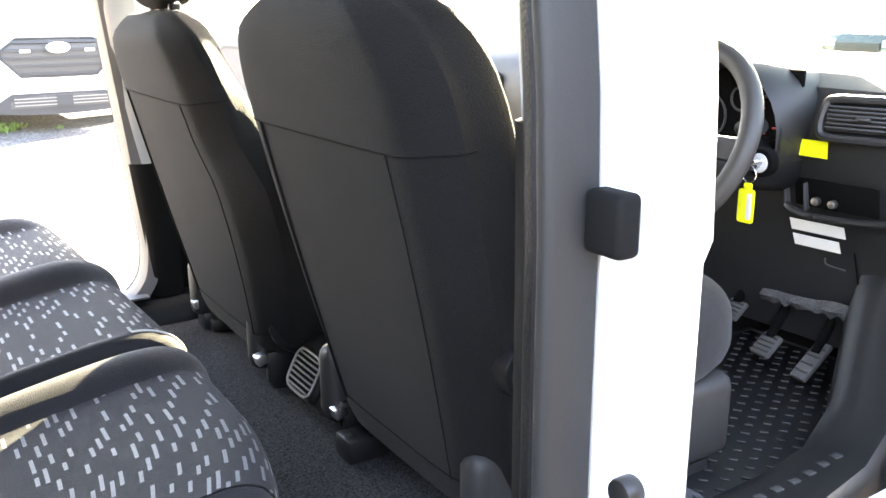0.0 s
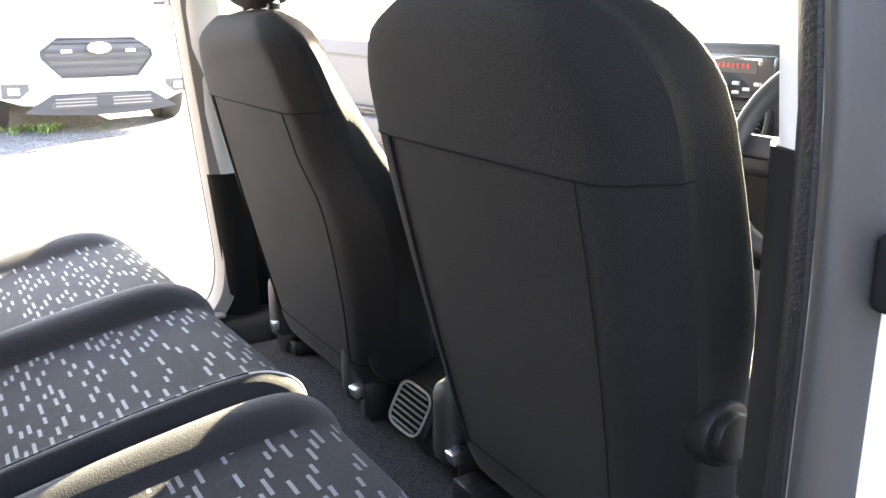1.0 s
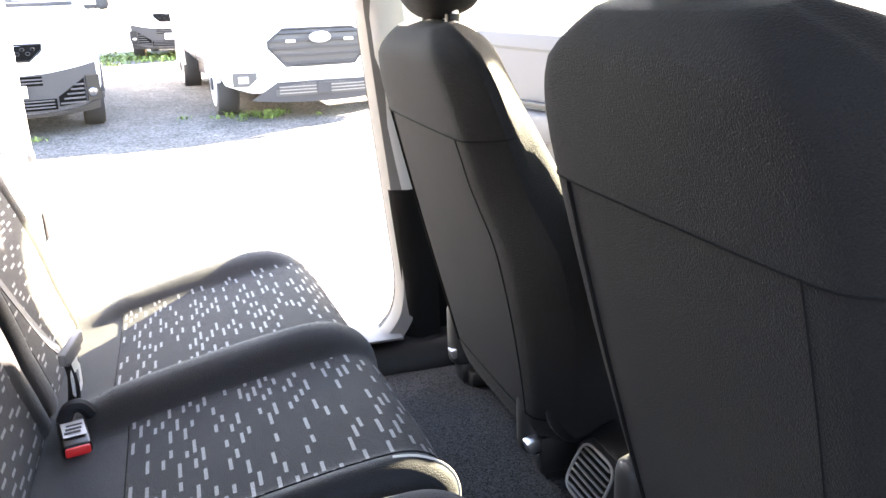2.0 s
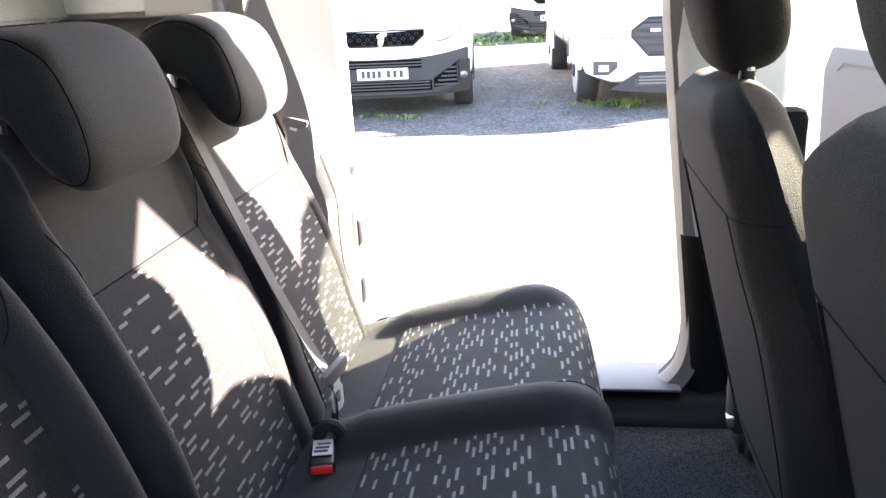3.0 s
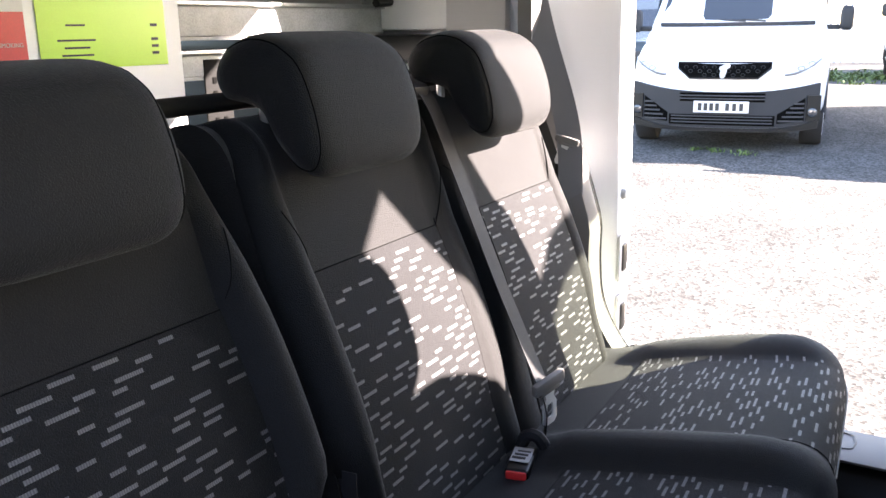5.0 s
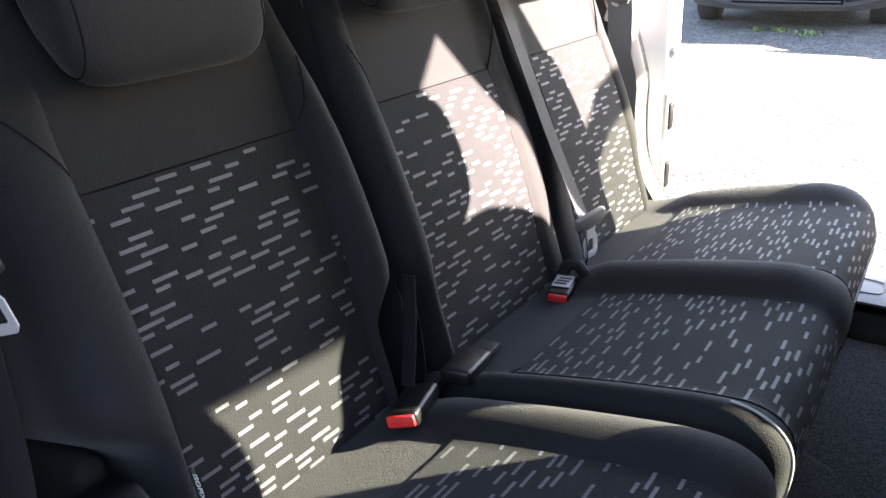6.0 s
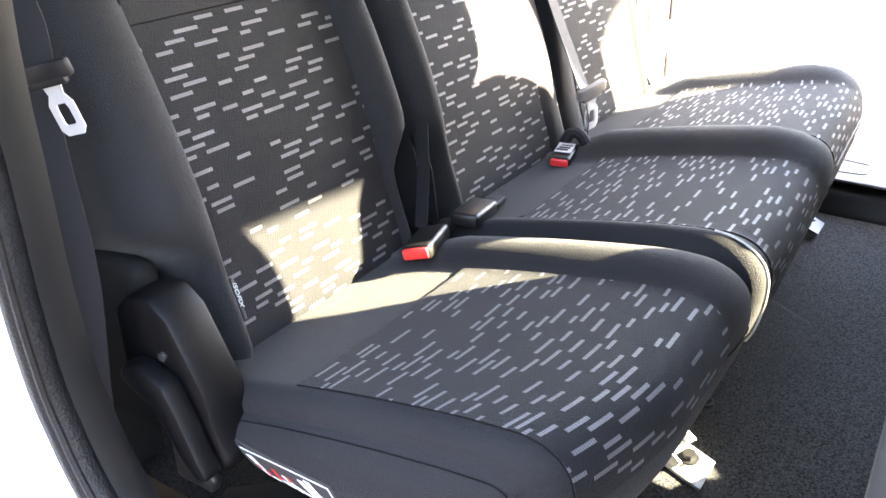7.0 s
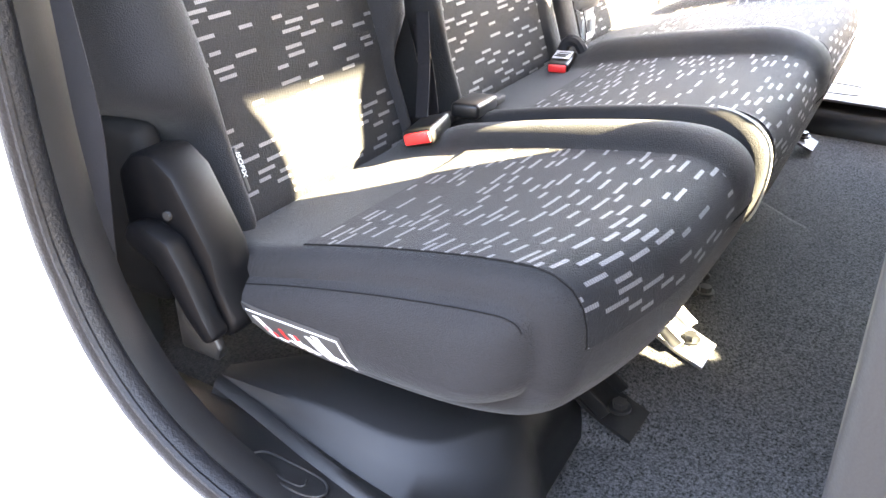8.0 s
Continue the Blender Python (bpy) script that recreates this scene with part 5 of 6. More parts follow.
part("volume_knob", cyl(0.019, 0.022, (-0.120, 1.511, 1.130), "y", 24, bevel=0.003), "silver", radio)
part("knob_cap", cyl(0.012, 0.003, (-0.120, 1.499, 1.130), "y", 20), "trim", radio)
for x, z in ((-0.20, 1.17), (-0.185, 1.15), (-0.20, 1.13), (-0.165, 1.118), (-0.07, 1.135), (-0.045, 1.125), (-0.07, 1.118), (-0.02, 1.135)):
    part("radio_button", box((0.016, 0.006, 0.007), (x, 1.5185, z), 0.002), "silver", radio)
for i in range(4):
    part("switch_button", box((0.026, 0.010, 0.020), (-0.158 + 0.032 * i, 1.528, 1.008), 0.002), "red" if i < 2 else "plastic", dash)
# labels below the wheel and beside the vent
part("yellow_label", box((0.055, 0.001, 0.028), (0.388, 1.5300, 1.040), 0, m=pose(0, 0, 0, 5, 0, 0)), "yellow", dash, "small yellow label", smooth=False)
for x, z, w in ((0.385, 0.898, 0.100), (0.378, 0.868, 0.086)):
    part("white_label", box((w, 0.001, 0.024), (x, 1.572 + (0.9 - z) * 0.45, z), 0, m=pose(0, 0, 0, 26, 0, 3)), "label", dash, "white paper label", smooth=False)
    part("printed_bar", box((w * 0.4, 0.001, 0.003), (x, 1.5705 + (0.9 - z) * 0.45, z + 0.004), 0, m=pose(0, 0, 0, 26, 0, 3)), "ink", dash, smooth=False)
# open shelf with its lip and dividers; a flat black plate is painted as its shade
part("shelf_shade", box((0.150, 0.004, 0.050), (0.425, 1.5525, 0.962), 0.001, m=pose(0, 0, 0, 14)), "void", dash)
part("shelf_lip", tube([(0.335, 1.552, 0.935), (0.352, 1.548, 0.928), (0.385, 1.546, 0.924), (0.450, 1.546, 0.926), (0.52, 1.550, 0.934), (0.58, 1.556, 0.955)], 0.006, 8, 5), "dash", dash)
for x in (0.336, 0.374):
    part("shelf_divider", box((0.004, 0.014, 0.050), (x, 1.549, 0.955), 0.0015, m=pose(0, 0, 0, 12)), "louvre", dash)
for x in (0.394, 0.425):
    part("round_button", cyl(0.007, 0.012, (x, 1.547, 0.950), "y", 14, bevel=0.002), "steel", dash)
part("flap_line", tube([(0.448, 1.589, 0.865), (0.450, 1.612, 0.80), (0.448, 1.640, 0.735)], 0.0015, 6, 3), "void", dash)
part("flap_catch", tube([(0.388, 1.602, 0.840), (0.390, 1.606, 0.828), (0.425, 1.606, 0.826)], 0.0018, 6, 3), "louvre", dash)
part("column_shroud", loft_closed([[(0.310 + 0.055 * math.cos(a), 1.30 + 0.24 * k, 1.030 - 0.03 * k + 0.045 * math.sin(a)) for a in (2 * math.pi * i / 16 for i in range(16))] for k in (0, 0.5, 1.0)]), "plastic", dash)
part("indicator_stalk", tube([(0.345, 1.40, 1.078), (0.375, 1.385, 1.084), (0.402, 1.375, 1.090)], 0.012, 10), "pillar", dash)
part("barrel_collar", cyl(0.023, 0.02, (0.384, 1.412, 1.028), "y", 24, bevel=0.003), "void", dash)
part("ignition_barrel", cyl(0.0155, 0.004, (0.384, 1.401, 1.028), "y", 20, bevel=0.001), "silver", dash)

wheel = thing("steering_wheel", "black steering wheel with three spokes", "steering wheel", (0.315, 1.27, 1.12))
WM = Matrix.Translation((0.312, 1.26, 1.072)) @ pose(0, 0, 0, 65)
part("rim", moved(tube([(0.152 * math.cos(a), 0.152 * math.sin(a), 0) for a in (2 * math.pi * i / 40 for i in range(40))], 0.0155, 10, 0, True, (0, 0, 1)), WM), "trim", wheel)
part("hub", moved(cyl(0.062, 0.045, (0, -0.01, -0.025), "z", 24, bevel=0.012), WM), "plastic", wheel)
for a in (0, 180, 270):
    part("spoke", moved(box((0.095, 0.036, 0.016), (0.100, 0, -0.012), 0.006), WM @ pose(0, 0, 0, 0, 0, a)), "louvre" if a != 270 else "trim", wheel)
part("spoke_buttons", moved(box((0.03, 0.022, 0.008), (0.085, 0.0, 0.0), 0.003), WM), "plastic", wheel)

key = thing("key_ring", "ignition key with yellow plastic tag hanging from it", "key", (0.382, 1.38, 0.98))
part("key_head", box((0.008, 0.020, 0.020), (0.386, 1.390, 1.026), 0.003, m=pose(0, 0, 0, 0, 30)), "steel", key)
part("split_ring", tube([(0.383 + 0.013 * math.cos(a), 1.380, 1.012 + 0.013 * math.sin(a)) for a in (2 * math.pi * i / 18 for i in range(18))], 0.0015, 6, 0, True, (0, 1, 0)), "steel", key)
part("tag", join(box((0.029, 0.005, 0.054), (0.384, 1.378, 0.962), 0.004), box((0.016, 0.005, 0.012), (0.385, 1.378, 0.993), 0.003)), "yellow", key, "yellow plastic key tag")
part("tag_paper", box((0.009, 0.006, 0.042), (0.391, 1.3777, 0.962), 0.001), "label", key)


def pedal(x, y, z, w, h, label):
    p = thing("pedal", label, "pedal", (x, y, z), group="pedals")
    pad = part("pedal_pad", moved(box((w, 0.012, h), (0, 0, 0), 0.004), Matrix.Translation((x, y, z)) @ pose(0, 0, 0, -48, 0, -8)), "worn_pad", p, "worn grey rubber pad")
    for i in range(4):
        part("pad_rib", moved(box((w * 0.86, 0.003, 0.004), (0, -0.0065, h * (i - 1.5) * 0.21), 0.001, 1), Matrix.Translation((x, y, z)) @ pose(0, 0, 0, -48, 0, -8)), "trim", pad)
    part("pedal_arm", tube([(x, y + 0.008, z + 0.015), (x, y + 0.06, z + 0.09), (x, y + 0.08, z + 0.22)], 0.009, 8), "void", p)


pedal(0.186, 1.63, 0.680, 0.045, 0.045, "black clutch pedal with grey rubber pad")
pedal(0.290, 1.60, 0.645, 0.044, 0.050, "black brake pedal with worn grey pad")
pedal(0.386, 1.60, 0.645, 0.034, 0.085, "black accelerator pedal with worn grey pad")

mat_thing = thing("floor_mat", "black rubber floor mat with raised dashes", "mat", (0.36, 1.40, 0.60))
part("mat_sheet", box((0.44, 0.62, 0.010), (0.375, 1.42, 0.604), 0.004), "plastic", mat_thing)
first = None
for i in range(21):
    for j in range(14):
        if first is None:
            rib = first = part("mat_rib", box((0.013, 0.0045, 0.003), (0, 0, 0), 0.001, 1), "trim", mat_thing)
        else:
            rib = first.copy()
            scene.collection.objects.link(rib)
        rib.matrix_parent_inverse = mat_thing.matrix_world.inverted()
        rib.matrix_basis = pose(0.172 + 0.030 * j + (0.015 if i % 2 else 0), 1.135 + 0.028 * i, 0.6105, 0, 0, 38)
part("mat_edge", tube([(0.158, 1.115, 0.608), (0.592, 1.115, 0.608), (0.592, 1.725, 0.608), (0.158, 1.725, 0.608)], 0.006, 6, 0, True, (0, 0, 1)), "plastic", mat_thing)

front_sill = thing("front_sill_cover", "black plastic front door sill cover with ribs", "trim", (0.66, 1.35, 0.60))
part("sill_shell", loft_closed([[(x, y, z + max(0, y - 1.42) * 0.9) for x, z in ((xo + 0.005, 0.55), (xo, 0.635), (xo - 0.012, 0.652), (xi + 0.06, 0.652), (xi + 0.045, 0.646), (xi + 0.035, 0.648), (xi + 0.01, 0.638), (xi, 0.60), (xi, 0.55))] for y, xi, xo in ((0.92, 0.575, 0.700), (1.2, 0.572, 0.692), (1.32, 0.556, 0.674), (1.45, 0.515, 0.640), (1.58, 0.45, 0.600), (1.70, 0.41, 0.56))]), "sill", front_sill)
part("sill_skin", box((0.11, 0.56, 0.05), (0.752, 1.20, 0.622), 0.015), "white", front_sill, "white painted outer sill")
torn = []
for i in range(15):
    k = i / 14
    torn.append([(0.252 + 0.186 * k, 1.628 + 0.003 * math.sin(7 * i), 0.741 + 0.018 * k), (0.252 + 0.186 * k, 1.622 + 0.004 * math.sin(5 * i), 0.734 + 0.010 * k), (0.252 + 0.186 * k, 1.626, 0.724 + 0.010 * k + 0.005 * math.sin(9 * i))])
part("carpet_edge", solid(strip(torn), 0.004), "carpet_pale", dash, "frayed grey carpet edge")
for i in range(8):
    y = 1.06 + 0.036 * i
    part("sill_rib", box((0.012, 0.016, 0.003), (0.632 - 0.10 * max(0.0, y - 1.22), y, 0.6525), 0.001), "trim", front_sill)
flap = []
for i in range(9):
    flap.append([(0.47 + 0.013 * i, 1.06 + 0.014 * j, 0.600 + 0.020 * math.sin(math.pi * i / 8) * math.sin(math.pi * j / 6) + 0.003 * math.sin(5 * i + 3 * j)) for j in range(7)])
part("carpet_flap", solid(strip(flap), 0.005), "carpet_pale", van, "frayed grey carpet beside the seat rail")

# ---- centre console between the front seats ----
con = thing("centre_console", "black plastic centre console with rear air outlet", "console", (-0.02, 1.05, 0.60))
part("console_body", loft_closed([[(-0.015 + 0.075 * math.copysign(abs(math.cos(a)) ** 0.6, math.cos(a)), y, 0.665 + dz + (0.06 + dz) * math.copysign(abs(math.sin(a)) ** 0.6, math.sin(a))) for a in (2 * math.pi * i / 20 for i in range(20))] for y, dz in ((0.80, -0.012), (0.83, 0.0), (1.0, 0.015), (1.25, 0.03), (1.55, 0.06))]), "plastic", con)
m = Matrix.Translation((-0.012, 0.792, 0.672)) @ pose(0, 0, 0, -28, 0, 0)
out = part("rear_outlet", moved(box((0.105, 0.02, 0.082), (0, 0, 0), 0.012, 3), m), "plastic", con, "rear air outlet with a thin bright rim")
part("outlet_rim", moved(tube([(0.046 * math.copysign(abs(math.cos(a)) ** 0.5, math.cos(a)), -0.0125, 0.035 * math.copysign(abs(math.sin(a)) ** 0.5, math.sin(a))) for a in (2 * math.pi * i / 28 for i in range(28))], 0.0022, 6, 0, True, (0, 1, 0)), m), "grey_trim", out)
part("outlet_well", moved(box((0.085, 0.003, 0.062), (0, -0.0100, 0), 0), m), "void", out)
# slats are greyed: the highlights on dark slats are put into their colour
for i in range(7):
    part("outlet_slat", moved(box((0.082 if 0 < i < 6 else 0.07, 0.006, 0.0022), (0, -0.0125, -0.027 + 0.009 * i), 0.0008, 1), m), "grey_trim", out)
part("cup_recess", cyl(0.036, 0.012, (-0.015, 0.90, 0.735), "z", 24, r2=0.038), "silver", con)
lever = thing("handbrake", "black handbrake lever between the front seats", "handbrake", (-0.015, 1.10, 0.74))
part("lever_grip", tube([(-0.015, 1.16, 0.75), (-0.015, 1.02, 0.79), (-0.015, 0.93, 0.815)], 0.016, 10), "plastic", lever)
for cx in (0.33, -0.36):
    mech = thing("seat_mechanism", "black steel lever and spring under the front seat", "mechanism", (cx - 0.1, 0.82, 0.60), group="seat mechanisms")
    part("cross_tube", tube([(cx - 0.20, 0.86, 0.645), (cx, 0.85, 0.65), (cx + 0.20, 0.86, 0.645)], 0.010, 8), "black_metal", mech)
    part("rail_end", box((0.05, 0.07, 0.04), (cx - 0.17, 0.80, 0.618), 0.006), "black_metal", mech)
    part("rail_bolt", cyl(0.011, 0.012, (cx - 0.17, 0.775, 0.630), "y", 6), "steel", mech)
    part("release_cable", tube([(cx - 0.16, 0.80, 0.66), (cx - 0.10, 0.78, 0.70), (cx - 0.02, 0.80, 0.67), (cx + 0.06, 0.82, 0.655)], 0.004, 6), "black_metal", mech)
stop = thing("door_stop", "dark grey rubber door stop on the pillar", "door stop", (0.73, 0.72, 1.08))
part("stop_block", box((0.044, 0.026, 0.054), (0.747, 0.736, 1.096), 0.007, 3), "pillar", stop)
part("striker_bolt", cyl(0.014, 0.02, (0.775, 0.740, 0.865), "y", 16, bevel=0.003), "black_metal", stop)


# ---- parked vehicles ----
def wheel_at(parent, x, y, r=0.33, w=0.21, drop=0.0):
    tyre = part("wheel", moved(loft_closed([[(rr * math.cos(a), yy, rr * math.sin(a)) for a in (2 * math.pi * i / 28 for i in range(28))] for yy, rr in ((-w / 2, r * 0.72), (-w / 2, r * 0.93), (-w / 2 + 0.03, r), (w / 2 - 0.03, r), (w / 2, r * 0.93), (w / 2, r * 0.72))]), Matrix.Translation((x, y, r - drop))), "tyre", parent)
    sg = 1 if y > 0 else -1
    part("rim", cyl(r * 0.70, 0.05, (x, y + sg * (w / 2 - 0.02), r - drop), "y", 24, bevel=0.01), "silver", tyre)
    part("hub_cap", cyl(r * 0.2, 0.03, (x, y + sg * (w / 2 + 0.008), r - drop), "y", 16, bevel=0.006), "bumper", tyre)


def white_van(label, style, at, turn, s=1.0):
    """A panel van facing +x in its own frame: style 'slim' has a narrow grille above a dark bumper, 'wide' a six-sided grille on a white bumper."""
    v = thing("parked_van", label, "van", group="parked vans")
    W = 0.95
    slim = style == "slim"
    # body: sections from nose to tail
    prof = [(0.00, 0.24, 0.70, 0.82), (-0.05, 0.21, 0.83, 0.88), (-0.20, 0.21, 0.94, 0.93), (-0.60, 0.30, 1.06, 0.95), (-0.95, 0.28, 1.16, 0.95), (-1.05, 0.28, 1.28, 0.95), (-1.55, 0.28, 1.93, 0.94), (-1.9, 0.28, 2.08, 0.94), (-4.7, 0.28, 2.10, 0.94), (-4.9, 0.35, 2.0, 0.92)]
    secs = []
    for x, z0, z1, w in prof:
        h = z1 - z0
        sec = []
        for i in range(28):
            a = 2 * math.pi * i / 28
            c, q = math.cos(a), math.sin(a)
            n = 5.0
            r = (abs(c) ** n + abs(q) ** n) ** (-1 / n)
            z = z0 + h / 2 + h / 2 * q * r
            shrink = 1 - 0.16 * max(0, (z - 1.1) / 0.85)
            sec.append((x - 0.16 * (abs(c * r)) ** 3 * (1 if x > -0.3 else 0), w * c * r * shrink, z))
        secs.append(sec)
    part("body", loft_closed(secs), "white", v)
    # windscreen, bonnet shut line and side glass
    part("windscreen", solid(strip([[(-1.00 - 0.10 * (k / 4) ** 2, 0.80 * k / 4, 1.240) for k in range(-4, 5)], [(-1.52 - 0.08 * (k / 4) ** 2, 0.70 * k / 4, 1.915) for k in range(-4, 5)]]), 0.008), "dark_glass", v)
    part("scuttle", tube([(-0.97, -0.78, 1.195), (-0.90, -0.4, 1.19), (-0.88, 0, 1.19), (-0.90, 0.4, 1.19), (-0.97, 0.78, 1.195)], 0.022, 8, 4), "bumper", v)
    for sg in (-1, 1):
        part("side_window", moved(prism([(-1.9, 1.25), (-1.25, 1.25), (-1.62, 1.70), (-1.9, 1.78)], -0.005, 0.005), pose(0, sg * 0.885, 0, 0, 0, 90) @ Matrix.Diagonal((1, -1, 1, 1))), "dark_glass", v)
        part("door_line", box((0.010, 0.006, 0.95), (-2.05, sg * 0.938, 0.85), 0.002), "bumper", v)
        m = part("wing_mirror", pillow(0.13, 0.25, 0.20, Matrix.Translation((-1.10, sg * 1.08, 1.24)) @ pose(0, 0, 0, 0, 0, 90), 4.0, 8), "bumper", v)
        part("mirror_arm", box((0.05, 0.16, 0.05), (-1.10, sg * 0.95, 1.15), 0.015), "bumper", m)
        part("wiper", tube([(-0.98, sg * 0.1 + 0.2, 1.222), (-1.03, sg * 0.1 - 0.15, 1.245), (-1.10, sg * 0.1 - 0.5, 1.30)], 0.009, 6), "ink", v)

    def nose(y, z, lift=0.0):
        """A point on the curved nose."""
        return Vector((0.015 + lift - 0.17 * (abs(y) / W) ** 3 - 0.05 * max(0, (z - 0.70) / 0.14) ** 2, y, z))

    def nose_sheet(name, y0, y1, low, high, mat, lift, thick, parent, label="", n=10, rows=4):
        """A panel on the nose from y0 to y1, between the heights low(y) and high(y)."""
        bm = strip([[nose(y, low(y) + (high(y) - low(y)) * j / rows, lift) for y in (y0 + (y1 - y0) * k / n for k in range(n + 1))] for j in range(rows + 1)])
        return part(name, solid(bm, thick), mat, parent, label)

    def band(name, half, z, h, mat, lift, parent, y0=None, droop=0.0):
        a, b = (-half, half) if y0 is None else (min(y0, half), max(y0, half))
        return nose_sheet(name, a, b, lambda y: z - h / 2 - droop * abs(y), lambda y: z + h / 2 - droop * abs(y), mat, lift, 0.012, parent, rows=1, n=6)

    if slim:
        dark = nose_sheet("bumper", -0.885, 0.885, lambda y: 0.16 + 0.05 * (abs(y) / 0.91) ** 4, lambda y: 0.545 + 0.10 * (abs(y) / 0.91) ** 2.5, "bumper", 0.03, 0.05, v, "dark grey plastic bumper", 18, 6)
        nose_sheet("bumper_lip", -0.88, 0.88, lambda y: 0.17 + 0.05 * (abs(y) / 0.91) ** 4, lambda y: 0.20 + 0.10 * (abs(y) / 0.91) ** 4, "plastic", 0.055, 0.03, dark, n=16, rows=2)
        g = nose_sheet("grille", -0.44, 0.44, lambda y: 0.675 + 0.10 * max(0, (abs(y) - 0.30) / 0.14) ** 1.3, lambda y: 0.815 + 0.02 * (abs(y) / 0.44) ** 2, "void", 0.012, 0.02, v, "narrow black honeycomb grille", 18)
        for i in range(9):
            for k in range(3):
                y, z = -0.36 + 0.09 * i + (0.045 if k % 2 else 0), 0.710 + 0.038 * k
                if abs(y) < 0.27 + 0.05 * k:
                    part("grille_cell", tube([nose(y, z, 0.014) + Vector((0, 0.020 * math.cos(q), 0.016 * math.sin(q))) for q in (math.pi / 3 * e for e in range(6))], 0.003, 5, 0, True, (1, 0, 0)), "bumper", g)
        rim = [(-0.44, 0.83), (-0.43, 0.775), (-0.32, 0.68), (0.32, 0.68), (0.43, 0.775), (0.44, 0.83)]
        part("grille_edge", tube([nose(y, z, 0.026) for y, z in rim], 0.008, 6, 0, True, (1, 0, 0)), "plastic", g)
        band("air_slot", 0.40, 0.497, 0.085, "void", 0.036, dark)
        for z in (0.482, 0.512):
            band("air_bar", 0.40, z, 0.012, "louvre", 0.046, dark)
        band("air_slot", 0.50, 0.275, 0.10, "void", 0.038, dark)
        for z in (0.25, 0.28, 0.31):
            band("air_bar", 0.48, z, 0.012, "louvre", 0.046, dark)
        for sg in (-1, 1):
            nose_sheet("corner_scoop", min(sg * 0.52, sg * 0.76), max(sg * 0.52, sg * 0.76), lambda y: 0.25 + 0.10 * (abs(y) - 0.52), lambda y: 0.34 + 0.65 * (abs(y) - 0.52), "void", 0.038, 0.012, dark, n=5)
            for i in range(5):
                band("corner_louvre", sg * 0.755, 0.275 + 0.042 * i, 0.016, "louvre", 0.046, dark, sg * (0.53 + 0.035 * i))
            nose_sheet("lamp_surround", min(sg * 0.78, sg * 0.90), max(sg * 0.78, sg * 0.90), lambda y: 0.28, lambda y: 0.52, "plastic", 0.045, 0.03, dark, n=3)
            part("fog_lamp", cyl(0.045, 0.03, nose(sg * 0.83, 0.36, 0.055), "x", 18, bevel=0.008), "dark_glass", dark)
            nose_sheet("headlamp", min(sg * 0.56, sg * 0.88), max(sg * 0.56, sg * 0.88), lambda y: 0.705 + 0.06 * (abs(y) - 0.56) / 0.32, lambda y: 0.735 + 0.15 * (abs(y) - 0.56) / 0.32, "lamp", 0.010, 0.02, v, "clear swept headlamp", 6)
            part("lamp_edge", tube([nose(sg * y, z, 0.022) for y, z in ((0.56, 0.712), (0.70, 0.745), (0.80, 0.80), (0.87, 0.86))], 0.006, 6, 4), "grey_trim", v)
            part("lamp_edge", tube([nose(sg * y, z, 0.022) for y, z in ((0.56, 0.712), (0.64, 0.722), (0.70, 0.745))], 0.010, 6, 4), "grey_trim", v)
            for y, z in ((0.70, 0.775), (0.79, 0.815)):
                part("lamp_lens", tube([nose(sg * y, z, 0.022) + Vector((0, 0.030 * math.cos(q), 0.022 * math.sin(q))) for q in (math.pi / 8 * e for e in range(16))], 0.004, 5, 0, True, (1, 0, 0)), "grey_trim", v)
        part("badge", join(pillow(0.06, 0.14, 0.02, Matrix.Translation(nose(0, 0.745, 0.040)) @ pose(0, 0, 0, 0, 12, 90), 2.4, 8), pillow(0.11, 0.05, 0.02, Matrix.Translation(nose(0.01, 0.785, 0.040)) @ pose(0, 0, 0, 0, -20, 90), 2.4, 8)), "silver", v, "plain silver badge")
        pz = 0.405
    else:
        nose_sheet("skid_panel", -0.70, 0.70, lambda y: 0.13 + 0.04 * (abs(y) / 0.7) ** 2, lambda y: 0.33 - 0.17 * max(0, (abs(y) - 0.44) / 0.26), "bumper", 0.028, 0.03, v, "dark plastic lower bumper", 16)
        lowg = nose_sheet("lower_grille", -0.46, 0.46, lambda y: 0.20, lambda y: 0.315 - 0.06 * (abs(y) / 0.46) ** 3, "ink", 0.066, 0.02, v, "black lower grille")
        for z in (0.225, 0.255, 0.285):
            band("lower_bar", 0.43, z, 0.010, "grey_trim", 0.082, lowg)
        band("lower_plate", 0.07, 0.258, 0.10, "bumper", 0.088, lowg)
        hexa = lambda y: max(0.0, (abs(y) - 0.34) / 0.16)
        g = nose_sheet("grille", -0.50, 0.50, lambda y: 0.475 + 0.17 * hexa(y), lambda y: 0.825 - 0.11 * hexa(y), "ink", 0.014, 0.02, v, "tall six-sided black grille with bars", 20)
        for z, w in ((0.505, 0.345), (0.575, 0.40), (0.645, 0.47), (0.715, 0.47), (0.79, 0.38)):
            band("grille_bar", w, z, 0.026, "bumper", 0.034, g)
        edge = [(-0.34, 0.48), (0.34, 0.48), (0.49, 0.65), (0.49, 0.71), (0.34, 0.82), (-0.34, 0.82), (-0.49, 0.71), (-0.49, 0.65)]
        part("grille_edge", tube([nose(y, z, 0.024) for y, z in edge], 0.012, 8, 0, True, (1, 0, 0)), "bumper", g)
        for sg in (-1, 1):
            nose_sheet("marker_lamp", min(sg * 0.24, sg * 0.33), max(sg * 0.24, sg * 0.33), lambda y: 0.695, lambda y: 0.722, "lamp", 0.050, 0.012, g, "small white lamp in the grille", 3, 1)
